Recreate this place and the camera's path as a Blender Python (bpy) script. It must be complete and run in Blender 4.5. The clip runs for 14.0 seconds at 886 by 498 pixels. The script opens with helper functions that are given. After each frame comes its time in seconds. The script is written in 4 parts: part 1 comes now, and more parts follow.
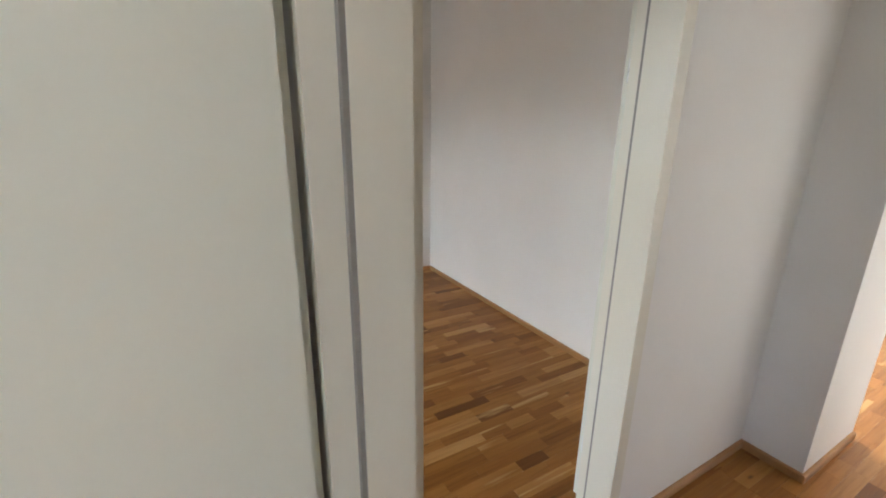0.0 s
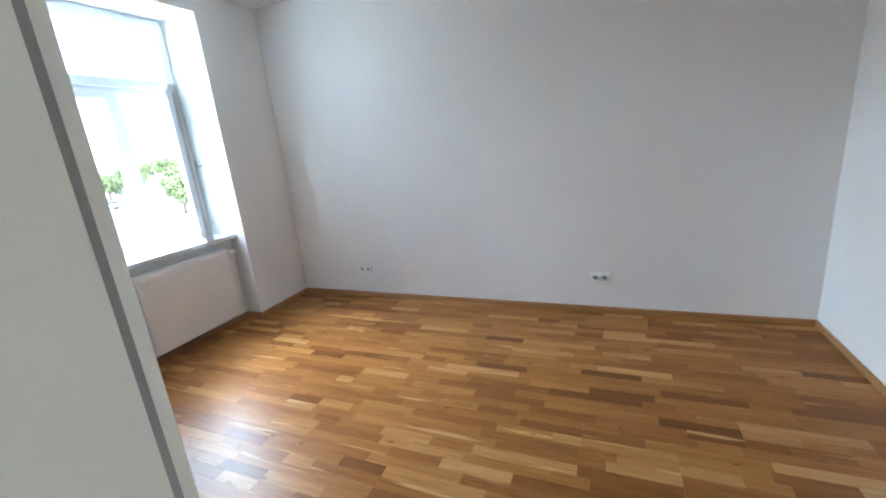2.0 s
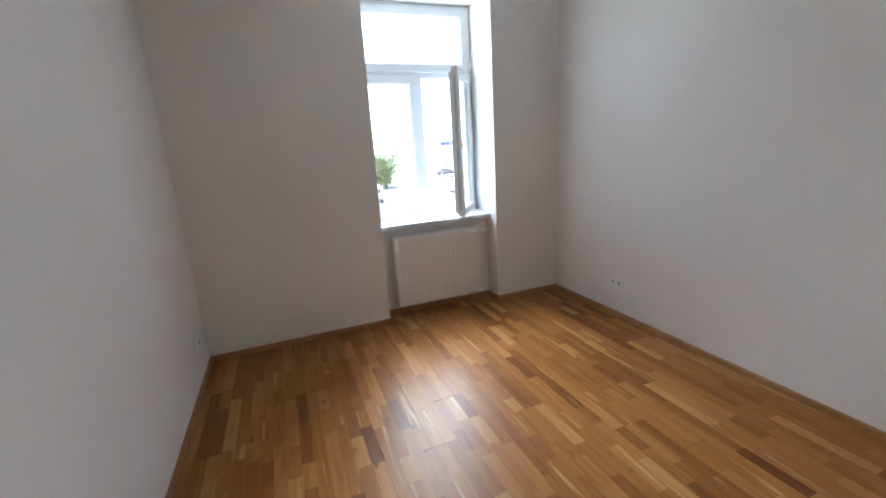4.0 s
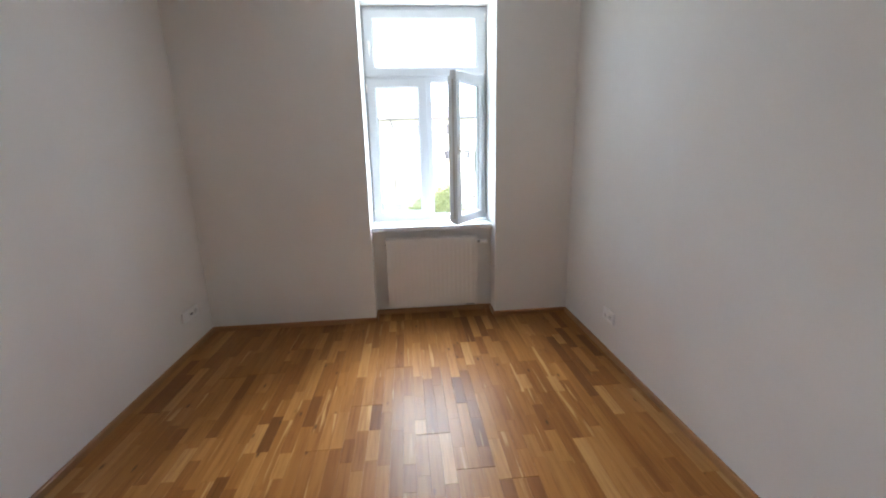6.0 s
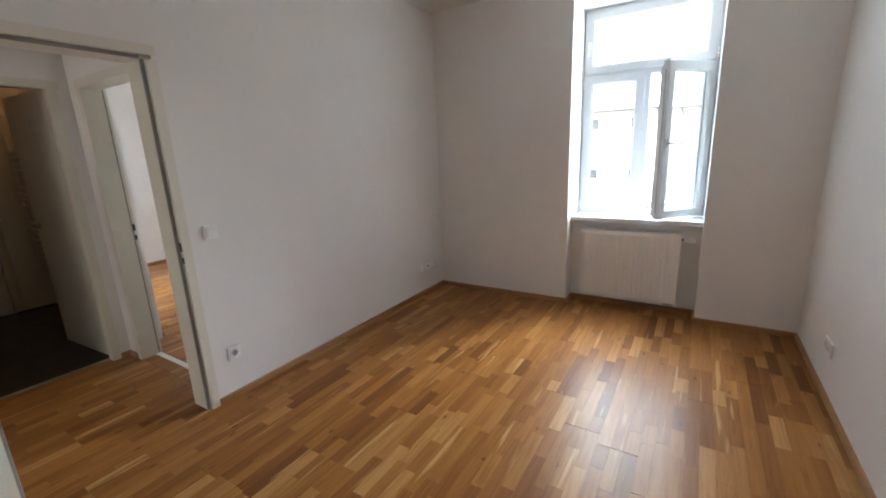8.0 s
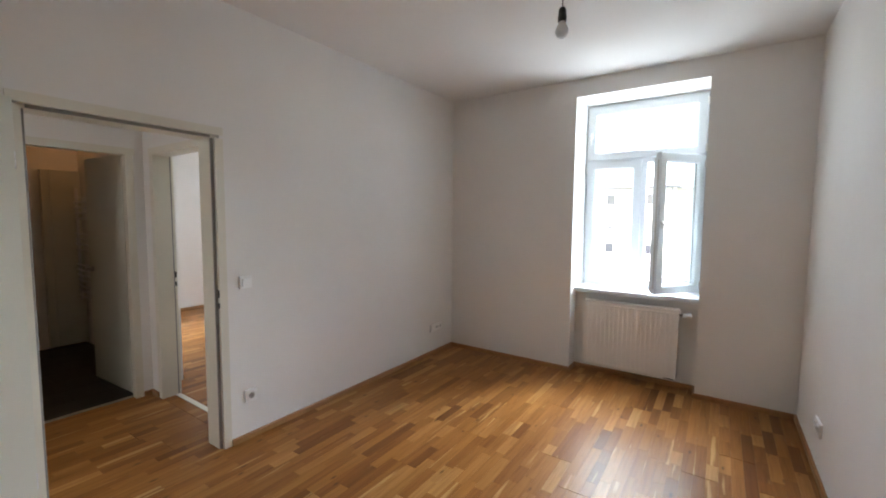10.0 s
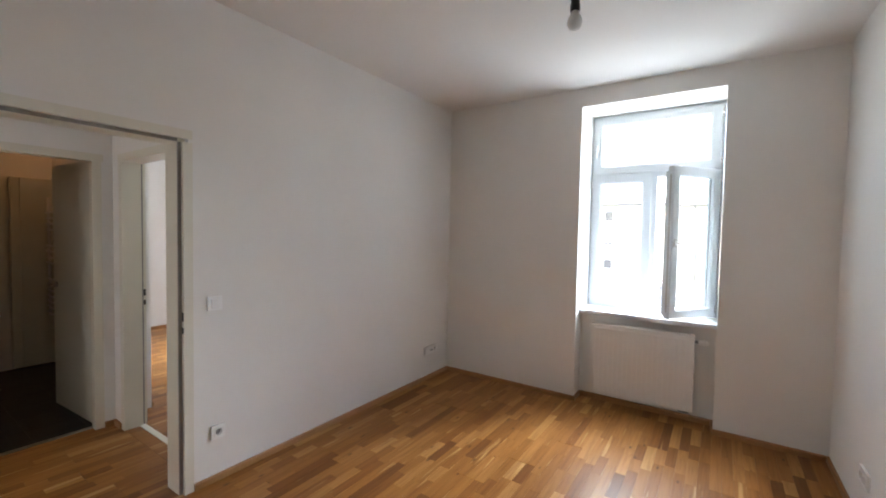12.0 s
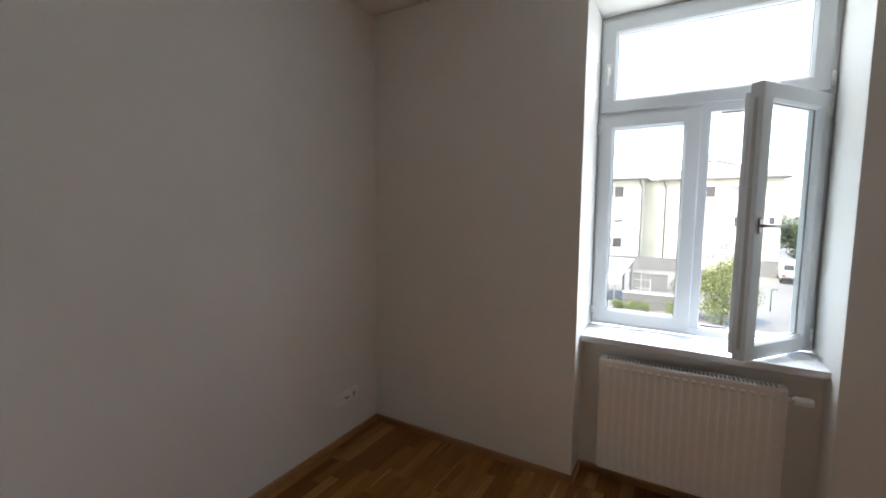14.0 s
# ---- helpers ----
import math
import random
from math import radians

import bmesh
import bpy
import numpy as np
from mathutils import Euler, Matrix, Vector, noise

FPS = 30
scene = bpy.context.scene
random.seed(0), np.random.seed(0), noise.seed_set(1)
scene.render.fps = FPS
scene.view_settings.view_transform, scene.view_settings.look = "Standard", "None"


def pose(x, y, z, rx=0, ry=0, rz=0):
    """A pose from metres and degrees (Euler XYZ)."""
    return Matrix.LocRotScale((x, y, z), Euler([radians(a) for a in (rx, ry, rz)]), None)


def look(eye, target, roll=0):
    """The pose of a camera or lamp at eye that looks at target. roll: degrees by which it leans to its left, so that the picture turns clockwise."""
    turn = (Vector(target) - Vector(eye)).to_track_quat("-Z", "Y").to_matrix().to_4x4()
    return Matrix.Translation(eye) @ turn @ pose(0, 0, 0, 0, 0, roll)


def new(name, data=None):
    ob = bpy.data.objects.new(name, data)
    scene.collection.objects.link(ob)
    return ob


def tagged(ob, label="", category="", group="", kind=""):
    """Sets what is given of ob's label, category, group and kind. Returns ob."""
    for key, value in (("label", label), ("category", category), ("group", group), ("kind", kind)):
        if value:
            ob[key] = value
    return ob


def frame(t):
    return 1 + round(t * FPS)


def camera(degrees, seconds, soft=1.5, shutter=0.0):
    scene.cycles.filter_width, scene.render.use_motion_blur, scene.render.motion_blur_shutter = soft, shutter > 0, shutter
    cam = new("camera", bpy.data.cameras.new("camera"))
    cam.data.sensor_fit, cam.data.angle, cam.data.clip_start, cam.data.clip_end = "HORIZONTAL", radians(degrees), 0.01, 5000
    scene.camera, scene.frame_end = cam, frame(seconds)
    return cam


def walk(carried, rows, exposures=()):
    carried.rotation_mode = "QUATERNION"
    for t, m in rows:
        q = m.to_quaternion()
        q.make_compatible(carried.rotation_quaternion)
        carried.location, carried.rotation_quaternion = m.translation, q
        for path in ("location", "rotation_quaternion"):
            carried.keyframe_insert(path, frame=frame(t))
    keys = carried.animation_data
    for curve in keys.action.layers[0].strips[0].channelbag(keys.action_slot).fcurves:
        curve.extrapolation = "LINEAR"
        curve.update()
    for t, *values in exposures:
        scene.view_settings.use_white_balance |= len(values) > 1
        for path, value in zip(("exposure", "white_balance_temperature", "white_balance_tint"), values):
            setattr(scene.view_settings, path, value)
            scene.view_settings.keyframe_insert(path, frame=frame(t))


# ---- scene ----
cam = camera(94.6, 14.0, soft=1.9)
PATH = [
    (0, (2.334, -0.935, 1.549), (3.287, 0.737, 1.006), 0.7),
    (0.5, (2.622, -0.64, 1.511), (3.638, 0.996, 0.971), 0.6),
    (1, (2.791, -0.496, 1.504), (3.258, 1.376, 0.978), -2.1),
    (1.5, (3.006, -0.439, 1.541), (2.834, 1.483, 1.014), -4.4),
    (2, (3.143, -0.233, 1.515), (2.383, 1.541, 0.992), -5.5),
    (2.5, (3.233, -0.059, 1.492), (1.961, 1.396, 0.976), -5.6),
    (3, (3.211, 0.104, 1.494), (1.71, 1.321, 0.979), -4.5),
    (5.5, (3.45, 1.556, 1.445), (1.507, 1.69, 0.992), -3.0),
    (6, (3.458, 1.727, 1.503), (1.523, 1.891, 1.024), -1.4),
    (6.5, (3.535, 1.978, 1.513), (1.597, 1.999, 1.019), -1.2),
    (7, (3.64, 2.227, 1.452), (1.725, 1.883, 0.985), -1.9),
    (7.5, (3.747, 2.322, 1.469), (1.907, 1.694, 1.002), -2.2),
    (8, (3.815, 2.425, 1.485), (2.17, 1.386, 1.022), -2.4),
    (10.5, (4.038, 2.617, 1.525), (2.378, 1.508, 1.412), 0.8),
    (11, (4.019, 2.598, 1.531), (2.359, 1.486, 1.444), 0.9),
    (11.5, (3.944, 2.58, 1.524), (2.287, 1.463, 1.446), 0.9),
    (12, (3.778, 2.471, 1.527), (2.122, 1.353, 1.447), 1.1),
    (12.5, (3.473, 2.293, 1.521), (1.817, 1.176, 1.421), 1.1),
    (13, (3.076, 2.163, 1.524), (1.415, 1.056, 1.405), 1.2),
    (13.5, (2.672, 2.034, 1.52), (1.008, 0.934, 1.373), 1.1),
    (14, (2.269, 1.869, 1.531), (0.545, 0.871, 1.348), 0.4),
]
EXPOSURES = [(0.0, 3.6, 7100, 14), (0.5, 3.7, 7000, 17), (1.0, 3.92, 6300, 13), (1.5, 4.0, 6200, 9), (2.0, 3.97, 5800, 8), (2.5, 3.4, 6400, 14), (3.0, 3.4, 6300, 13), (5.5, 3.37, 6700, 15),
             (7.0, 3.37, 6700, 15), (8.0, 3.45, 6800, 14), (10.5, 3.52, 6850, 14), (12.0, 3.55, 6850, 15), (12.5, 3.53, 6950, 15), (13.0, 3.27, 7100, 15), (13.5, 2.92, 7200, 16), (14.0, 2.5, 7200, 16)]
walk(cam, [(t, look(eye, target, roll)) for t, eye, target, roll in PATH], EXPOSURES)

# ---- world and sun ----
SUN_ELEV, SUN_AZ = radians(52), radians(122)
world = bpy.data.worlds.new("sky")
scene.world = world
world.use_nodes = True
wn = world.node_tree
wn.nodes.clear()
sky = wn.nodes.new("ShaderNodeTexSky")
sky.sky_type, sky.sun_disc = "NISHITA", False
sky.sun_elevation, sky.sun_rotation = SUN_ELEV, SUN_AZ
sky.air_density, sky.dust_density, sky.ozone_density = 1.0, 1.2, 1.0
bg = wn.nodes.new("ShaderNodeBackground")
bg.inputs["Strength"].default_value = 0.15
wo = wn.nodes.new("ShaderNodeOutputWorld")
wn.links.new(sky.outputs[0], bg.inputs["Color"])
wn.links.new(bg.outputs[0], wo.inputs["Surface"])

sun_data = bpy.data.lights.new("sun", "SUN")
sun_data.energy, sun_data.angle, sun_data.color = 1.4, radians(0.5), (1.0, 0.95, 0.87)
sun = new("sun", sun_data)
sun_dir = Vector((math.sin(SUN_AZ) * math.cos(SUN_ELEV), math.cos(SUN_AZ) * math.cos(SUN_ELEV), math.sin(SUN_ELEV)))
sun.matrix_world = look((0, 0, 30), Vector((0, 0, 30)) - sun_dir)


def sky_fill_lamp(name, x, y, z, w, h, watts, toward):
    """An added area lamp standing in for skylight and light off the yard."""
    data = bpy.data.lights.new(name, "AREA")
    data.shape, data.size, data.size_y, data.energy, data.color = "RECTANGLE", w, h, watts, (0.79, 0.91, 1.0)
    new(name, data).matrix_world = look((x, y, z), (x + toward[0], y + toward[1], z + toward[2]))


# Added lamps outside the window lift the room above the sky's own light.
sky_fill_lamp("sky_fill_upper", -9.0, 3.5, 7.3, 10.0, 7.5, 920, (9, 0, -5.6))
sky_fill_lamp("sky_fill_high", -4.6, 1.95, 9.2, 7.0, 5.0, 400, (4.6, 0, -7.6))
sky_fill_lamp("sky_fill_lower", -1.7, 1.95, -0.35, 3.6, 1.7, 11.5, (0.75, 0, 1.0))
# This added lamp also shows as white sky behind the fanlight pane.
sky_fill_lamp("sky_fill_fanlight", -0.53, 1.945, 2.41, 0.96, 0.44, 0.8, (1, 0, 0))
sky_fill_lamp("sky_fill_next_room", -0.30, -2.2, 1.70, 1.05, 1.7, 1.1, (1, 0, 0))
# Added behind an unseen opening to brighten the hall.
sky_fill_lamp("sky_fill_far_room", 6.6, 3.3, 1.65, 1.7, 1.6, 18, (0, -1, 0))

bath_data = bpy.data.lights.new("bath_lamp", "POINT")
bath_data.energy, bath_data.color, bath_data.shadow_soft_size = 0.13, (1.0, 0.5, 0.2), 0.06
new("bath_lamp", bath_data).location = (2.62, -3.1, 2.6)


# ---- materials ----
def material(name):
    m = bpy.data.materials.new(name)
    m.use_nodes = True
    nt = m.node_tree
    nt.nodes.clear()
    out = nt.nodes.new("ShaderNodeOutputMaterial")
    p = nt.nodes.new("ShaderNodeBsdfPrincipled")
    nt.links.new(p.outputs[0], out.inputs[0])
    return m, nt, p


def mapped(nt, scale, world_space=True):
    """Coordinates in metres, scaled."""
    mp = nt.nodes.new("ShaderNodeMapping")
    mp.inputs["Scale"].default_value = scale
    if world_space:
        g = nt.nodes.new("ShaderNodeNewGeometry")
        nt.links.new(g.outputs["Position"], mp.inputs["Vector"])
    else:
        g = nt.nodes.new("ShaderNodeTexCoord")
        nt.links.new(g.outputs["Object"], mp.inputs["Vector"])
    return mp


def tex_noise(nt, vec, scale, detail=4.0, rough=0.55):
    n = nt.nodes.new("ShaderNodeTexNoise")
    n.inputs["Scale"].default_value, n.inputs["Detail"].default_value, n.inputs["Roughness"].default_value = scale, detail, rough
    nt.links.new(vec.outputs[0], n.inputs["Vector"])
    return n


def ramp(nt, fac, stops):
    r = nt.nodes.new("ShaderNodeValToRGB")
    el = r.color_ramp.elements
    while len(el) < len(stops):
        el.new(0.5)
    for e, (pos, col) in zip(el, stops):
        e.position, e.color = pos, (*col, 1)
    nt.links.new(fac, r.inputs[0])
    return r


def mix(nt, mode, fac, a, b):
    x = nt.nodes.new("ShaderNodeMix")
    x.data_type, x.blend_type = "RGBA", mode
    for sock, v in ((x.inputs[0], fac), (x.inputs[6], a), (x.inputs[7], b)):
        if isinstance(v, (int, float)):
            sock.default_value = v
        elif isinstance(v, tuple):
            sock.default_value = (*v, 1)
        else:
            nt.links.new(v, sock)
    return x.outputs[2]


def bump(nt, p, height, strength, dist):
    b = nt.nodes.new("ShaderNodeBump")
    b.inputs["Strength"].default_value, b.inputs["Distance"].default_value = strength, dist
    nt.links.new(height, b.inputs["Height"])
    nt.links.new(b.outputs[0], p.inputs["Normal"])


def surface(name, base, rough=0.5, metal=0.0, var=0.06, scale=3.0, fine=60.0, relief=0.0, world_space=True, rough_var=0.08):
    """Two scales of tone, a changing gloss and a fine relief."""
    m, nt, p = material(name)
    v = mapped(nt, (1, 1, 1), world_space)
    big, small = tex_noise(nt, v, scale, 5), tex_noise(nt, v, fine, 3)
    lo, hi = tuple(c * (1 - var) for c in base), tuple(min(1, c * (1 + var)) for c in base)
    c1 = ramp(nt, big.outputs[0], [(0.3, lo), (0.7, hi)]).outputs[0]
    c2 = ramp(nt, small.outputs[0], [(0.3, (1 - var * 0.6,) * 3), (0.7, (1, 1, 1))]).outputs[0]
    nt.links.new(mix(nt, "MULTIPLY", 1.0, c1, c2), p.inputs["Base Color"])
    mr = nt.nodes.new("ShaderNodeMapRange")
    mr.inputs["To Min"].default_value, mr.inputs["To Max"].default_value = max(0.02, rough - rough_var), min(1, rough + rough_var)
    nt.links.new(big.outputs[0], mr.inputs["Value"])
    nt.links.new(mr.outputs[0], p.inputs["Roughness"])
    p.inputs["Metallic"].default_value = metal
    if relief:
        bump(nt, p, small.outputs[0], 0.35, relief)
    return m


def parquet(name, per_island):
    """Lacquered oak: a tone for each strip, grain along x, sapwood streaks and knots."""
    m, nt, p = material(name)
    if per_island:
        rnd = nt.nodes.new("ShaderNodeNewGeometry").outputs["Random Per Island"]
    else:
        rnd = nt.nodes.new("ShaderNodeObjectInfo").outputs["Random"]
    tone = ramp(nt, rnd, [(0.0, (0.178, 0.062, 0.015)), (0.07, (0.262, 0.099, 0.024)), (0.35, (0.348, 0.142, 0.036)), (0.72, (0.395, 0.167, 0.044)), (0.90, (0.465, 0.217, 0.065)), (1.0, (0.570, 0.310, 0.115))]).outputs[0]
    comb = nt.nodes.new("ShaderNodeCombineXYZ")
    for i in range(3):
        nt.links.new(rnd, comb.inputs[i])

    def strip_space(scale, jump):
        """Metres stretched along the grain, set off anew in each strip."""
        shift = nt.nodes.new("ShaderNodeVectorMath")
        shift.operation = "MULTIPLY_ADD"
        nt.links.new(comb.outputs[0], shift.inputs[0])
        shift.inputs[1].default_value = jump
        nt.links.new(mapped(nt, scale).outputs[0], shift.inputs[2])
        return shift

    v = strip_space((1.6, 26, 1), (37, 53, 11))
    grain = tex_noise(nt, v, 2.2, 6, 0.62)
    flame = tex_noise(nt, v, 0.7, 2, 0.5)
    g1 = ramp(nt, grain.outputs[0], [(0.28, (0.66, 0.58, 0.50)), (0.5, (0.97, 0.96, 0.95)), (0.72, (1.10, 1.12, 1.15))]).outputs[0]
    g2 = ramp(nt, flame.outputs[0], [(0.3, (0.78, 0.74, 0.68)), (0.65, (1.0, 1.0, 1.0))]).outputs[0]
    col = mix(nt, "MULTIPLY", 0.75, mix(nt, "MULTIPLY", 0.8, tone, g1), g2)
    sap = tex_noise(nt, strip_space((1.1, 17, 1), (71, 29, 5)), 1.0, 3, 0.55)
    col = mix(nt, "MIX", ramp(nt, sap.outputs[0], [(0.63, (0, 0, 0)), (0.70, (0.8, 0.8, 0.8))]).outputs[0], col, (0.60, 0.36, 0.15))
    vor = nt.nodes.new("ShaderNodeTexVoronoi")
    vor.inputs["Scale"].default_value = 1.0
    nt.links.new(strip_space((3.6, 9.5, 1), (19, 43, 0)).outputs[0], vor.inputs["Vector"])
    col = mix(nt, "MIX", ramp(nt, vor.outputs["Distance"], [(0.03, (0.85, 0.85, 0.85)), (0.11, (0, 0, 0))]).outputs[0], col, (0.085, 0.036, 0.014))
    wear = tex_noise(nt, mapped(nt, (1, 1, 1)), 1.3, 4)
    dust = ramp(nt, wear.outputs[0], [(0.35, (0.94, 0.93, 0.92)), (0.7, (1, 1, 1))]).outputs[0]
    nt.links.new(mix(nt, "MULTIPLY", 1.0, col, dust), p.inputs["Base Color"])
    mr = nt.nodes.new("ShaderNodeMapRange")
    mr.inputs["To Min"].default_value, mr.inputs["To Max"].default_value = 0.27, 0.40
    p.inputs["Specular IOR Level"].default_value = 0.19
    nt.links.new(wear.outputs[0], mr.inputs["Value"])
    nt.links.new(mr.outputs[0], p.inputs["Roughness"])
    bump(nt, p, grain.outputs[0], 0.12, 0.0006)
    return m


def glass_pane():
    m, nt, p = material("window_glass")
    out = [n for n in nt.nodes if n.type == "OUTPUT_MATERIAL"][0]
    nt.nodes.remove(p)
    tr, gl, mx = (nt.nodes.new(t) for t in ("ShaderNodeBsdfTransparent", "ShaderNodeBsdfGlossy", "ShaderNodeMixShader"))
    tr.inputs[0].default_value = (0.93, 0.96, 0.95, 1)
    gl.inputs["Roughness"].default_value = 0.01
    mx.inputs[0].default_value = 0.07
    nt.links.new(tr.outputs[0], mx.inputs[1])
    nt.links.new(gl.outputs[0], mx.inputs[2])
    nt.links.new(mx.outputs[0], out.inputs[0])
    return m


def leafy(name, dark, light):
    m, nt, p = material(name)
    rnd = nt.nodes.new("ShaderNodeNewGeometry").outputs["Random Per Island"]
    nt.links.new(ramp(nt, rnd, [(0.0, dark), (1.0, light)]).outputs[0], p.inputs["Base Color"])
    p.inputs["Roughness"].default_value = 0.55
    return m


M_WALL = surface("wall_paint", (0.885, 0.865, 0.832), 0.75, 0, 0.032, 1.1, 260, 0.0006)
M_CEIL = surface("ceiling_paint", (0.88, 0.862, 0.835), 0.8, 0, 0.02, 0.9, 220, 0.0005)
M_STRIP = parquet("oak_strip", False)
M_STRIPS = parquet("oak_strips", True)
M_BASE = surface("oak_skirting", (0.41, 0.205, 0.078), 0.38, 0, 0.14, 4, 45, 0.0003)
M_GAP = surface("subfloor", (0.10, 0.05, 0.02), 0.8, 0, 0.1)
M_DOOR = surface("cream_door_lacquer", (0.745, 0.742, 0.652), 0.36, 0, 0.02, 2, 90, 0.0002, False)
M_LINING = surface("cream_frame_lacquer", (0.80, 0.765, 0.665), 0.34, 0, 0.02, 2, 90, 0.0002)
M_SEAL = surface("grey_rubber_seal", (0.30, 0.285, 0.26), 0.7, 0, 0.12, 8, 90)
M_PVC = surface("white_window_plastic", (0.745, 0.775, 0.805), 0.30, 0, 0.015, 3, 80, 0.0001, False)
M_SILL = surface("white_sill_laminate", (0.77, 0.785, 0.80), 0.28, 0, 0.015, 3, 80)
M_GASKET = surface("window_gasket", (0.22, 0.22, 0.22), 0.6, 0, 0.08)
M_GLASS = glass_pane()
M_STEEL = surface("brushed_steel", (0.58, 0.57, 0.55), 0.32, 1.0, 0.06, 6, 120, 0, False)
M_WHITE_METAL = surface("white_metal", (0.80, 0.80, 0.79), 0.3, 0, 0.02)
M_RAD = surface("radiator_enamel", (0.90, 0.87, 0.83), 0.30, 0, 0.02, 2, 80)
M_PLASTIC = surface("white_switch_plastic", (0.95, 0.945, 0.925), 0.3, 0, 0.015, 5, 80, 0, False)
# Socket cups are white plastic; this grey holds the shade of the recess.
M_SOCKET_SHADE = surface("shaded_socket_plastic", (0.42, 0.415, 0.40), 0.45, 0, 0.05, 8, 80)
M_DARKPL = surface("dark_plastic", (0.025, 0.024, 0.023), 0.42, 0, 0.15, 8, 80)
M_HOLE = surface("socket_hole", (0.03, 0.03, 0.03), 0.6)
M_WIRE = surface("wire_sheath", (0.12, 0.10, 0.09), 0.5, 0, 0.15)
M_BULB = surface("frosted_bulb_glass", (0.80, 0.80, 0.78), 0.22, 0, 0.02)
M_TILE = surface("dark_grey_floor_tile", (0.030, 0.031, 0.032), 0.45, 0, 0.14, 4, 60, 0.0003)
M_GROUT = surface("grey_grout", (0.10, 0.10, 0.10), 0.85)
M_CHROME = surface("chrome", (0.72, 0.72, 0.72), 0.14, 1.0, 0.03)
M_ASPHALT = surface("asphalt", (0.27, 0.262, 0.245), 0.9, 0, 0.22, 0.25, 12, 0.004)
M_CONC = surface("grey_concrete", (0.21, 0.207, 0.20), 0.9, 0, 0.18, 0.7, 14, 0.003)
M_YELLOW = surface("yellow_render", (0.72, 0.665, 0.53), 0.9, 0, 0.08, 0.4, 20, 0.002)
M_CREAM = surface("cream_render", (0.70, 0.66, 0.55), 0.9, 0, 0.07, 0.4, 20, 0.002)
M_ROOF = surface("grey_roof_tiles", (0.34, 0.33, 0.32), 0.85, 0, 0.22, 0.8, 9, 0.01)
M_SOLAR = surface("solar_glass", (0.03, 0.04, 0.07), 0.2, 0, 0.15, 0.6)
M_PANE = surface("dark_house_window", (0.06, 0.062, 0.07), 0.15, 0, 0.2, 0.7)
M_PANE_PALE = surface("pale_entrance_glass", (0.27, 0.275, 0.28), 0.2, 0, 0.25, 1.5)
M_GUTTER = surface("zinc_gutter", (0.17, 0.17, 0.175), 0.6, 0.0, 0.1)
M_TRIM = surface("white_house_trim", (0.76, 0.75, 0.72), 0.6, 0, 0.05)
M_BARK = surface("bark", (0.12, 0.085, 0.055), 0.9, 0, 0.3, 4, 30, 0.01)
M_LEAF = leafy("shrub_leaves", (0.08, 0.115, 0.04), (0.25, 0.29, 0.115))
M_LEAF_FAR = leafy("tree_leaves", (0.055, 0.085, 0.028), (0.165, 0.195, 0.075))
M_CARS = [surface(n, c, 0.25, 0.0, 0.04, 1, 30) for n, c in (("white_car_paint", (0.78, 0.78, 0.77)), ("dark_car_paint", (0.04, 0.042, 0.048)), ("silver_car_paint", (0.42, 0.43, 0.44)))]
M_FENCE = surface("green_post_paint", (0.05, 0.13, 0.07), 0.5, 0, 0.1)
M_TYRE = surface("tyre_rubber", (0.025, 0.025, 0.025), 0.85)
M_LENS = surface("lamp_lens", (0.45, 0.10, 0.06), 0.2)


# ---- building blocks ----
def box(bm, x0, x1, y0, y1, z0, z1):
    vs = [bm.verts.new((x, y, z)) for x in (x0, x1) for y in (y0, y1) for z in (z0, z1)]
    for f in ((0, 1, 3, 2), (4, 6, 7, 5), (0, 4, 5, 1), (2, 3, 7, 6), (0, 2, 6, 4), (1, 5, 7, 3)):
        bm.faces.new([vs[i] for i in f])
    return vs


def boxes(*rows):
    bm = bmesh.new()
    for r in rows:
        box(bm, *r)
    return bm


def soft_box(x0, x1, y0, y1, z0, z1, r=0.002, seg=2):
    bm = boxes((x0, x1, y0, y1, z0, z1))
    bmesh.ops.bevel(bm, geom=bm.edges[:], offset=r, segments=seg, profile=0.5, affect="EDGES")
    return bm


def extrude(points, h, m=Matrix()):
    """A prism on a flat outline, along its local z, set by m."""
    bm = bmesh.new()
    lo = [bm.verts.new((x, y, 0)) for x, y in points]
    hi = [bm.verts.new((x, y, h)) for x, y in points]
    n = len(points)
    bm.faces.new(lo[::-1])
    bm.faces.new(hi)
    for i in range(n):
        bm.faces.new((lo[i], lo[(i + 1) % n], hi[(i + 1) % n], hi[i]))
    bmesh.ops.transform(bm, matrix=m, verts=bm.verts[:])
    bmesh.ops.recalc_face_normals(bm, faces=bm.faces[:])
    return bm


def lathe(profile, n=24, m=Matrix()):
    """A turned shape about z from (radius, height) rows."""
    bm = bmesh.new()
    rings = []
    for r, z in profile:
        rings.append([bm.verts.new((max(r, 1e-5) * math.cos(2 * math.pi * k / n), max(r, 1e-5) * math.sin(2 * math.pi * k / n), z)) for k in range(n)])
    for a, b in zip(rings, rings[1:]):
        for k in range(n):
            bm.faces.new((a[k], a[(k + 1) % n], b[(k + 1) % n], b[k]))
    bm.faces.new(rings[0][::-1])
    bm.faces.new(rings[-1])
    bmesh.ops.transform(bm, matrix=m, verts=bm.verts[:])
    bmesh.ops.recalc_face_normals(bm, faces=bm.faces[:])
    return bm


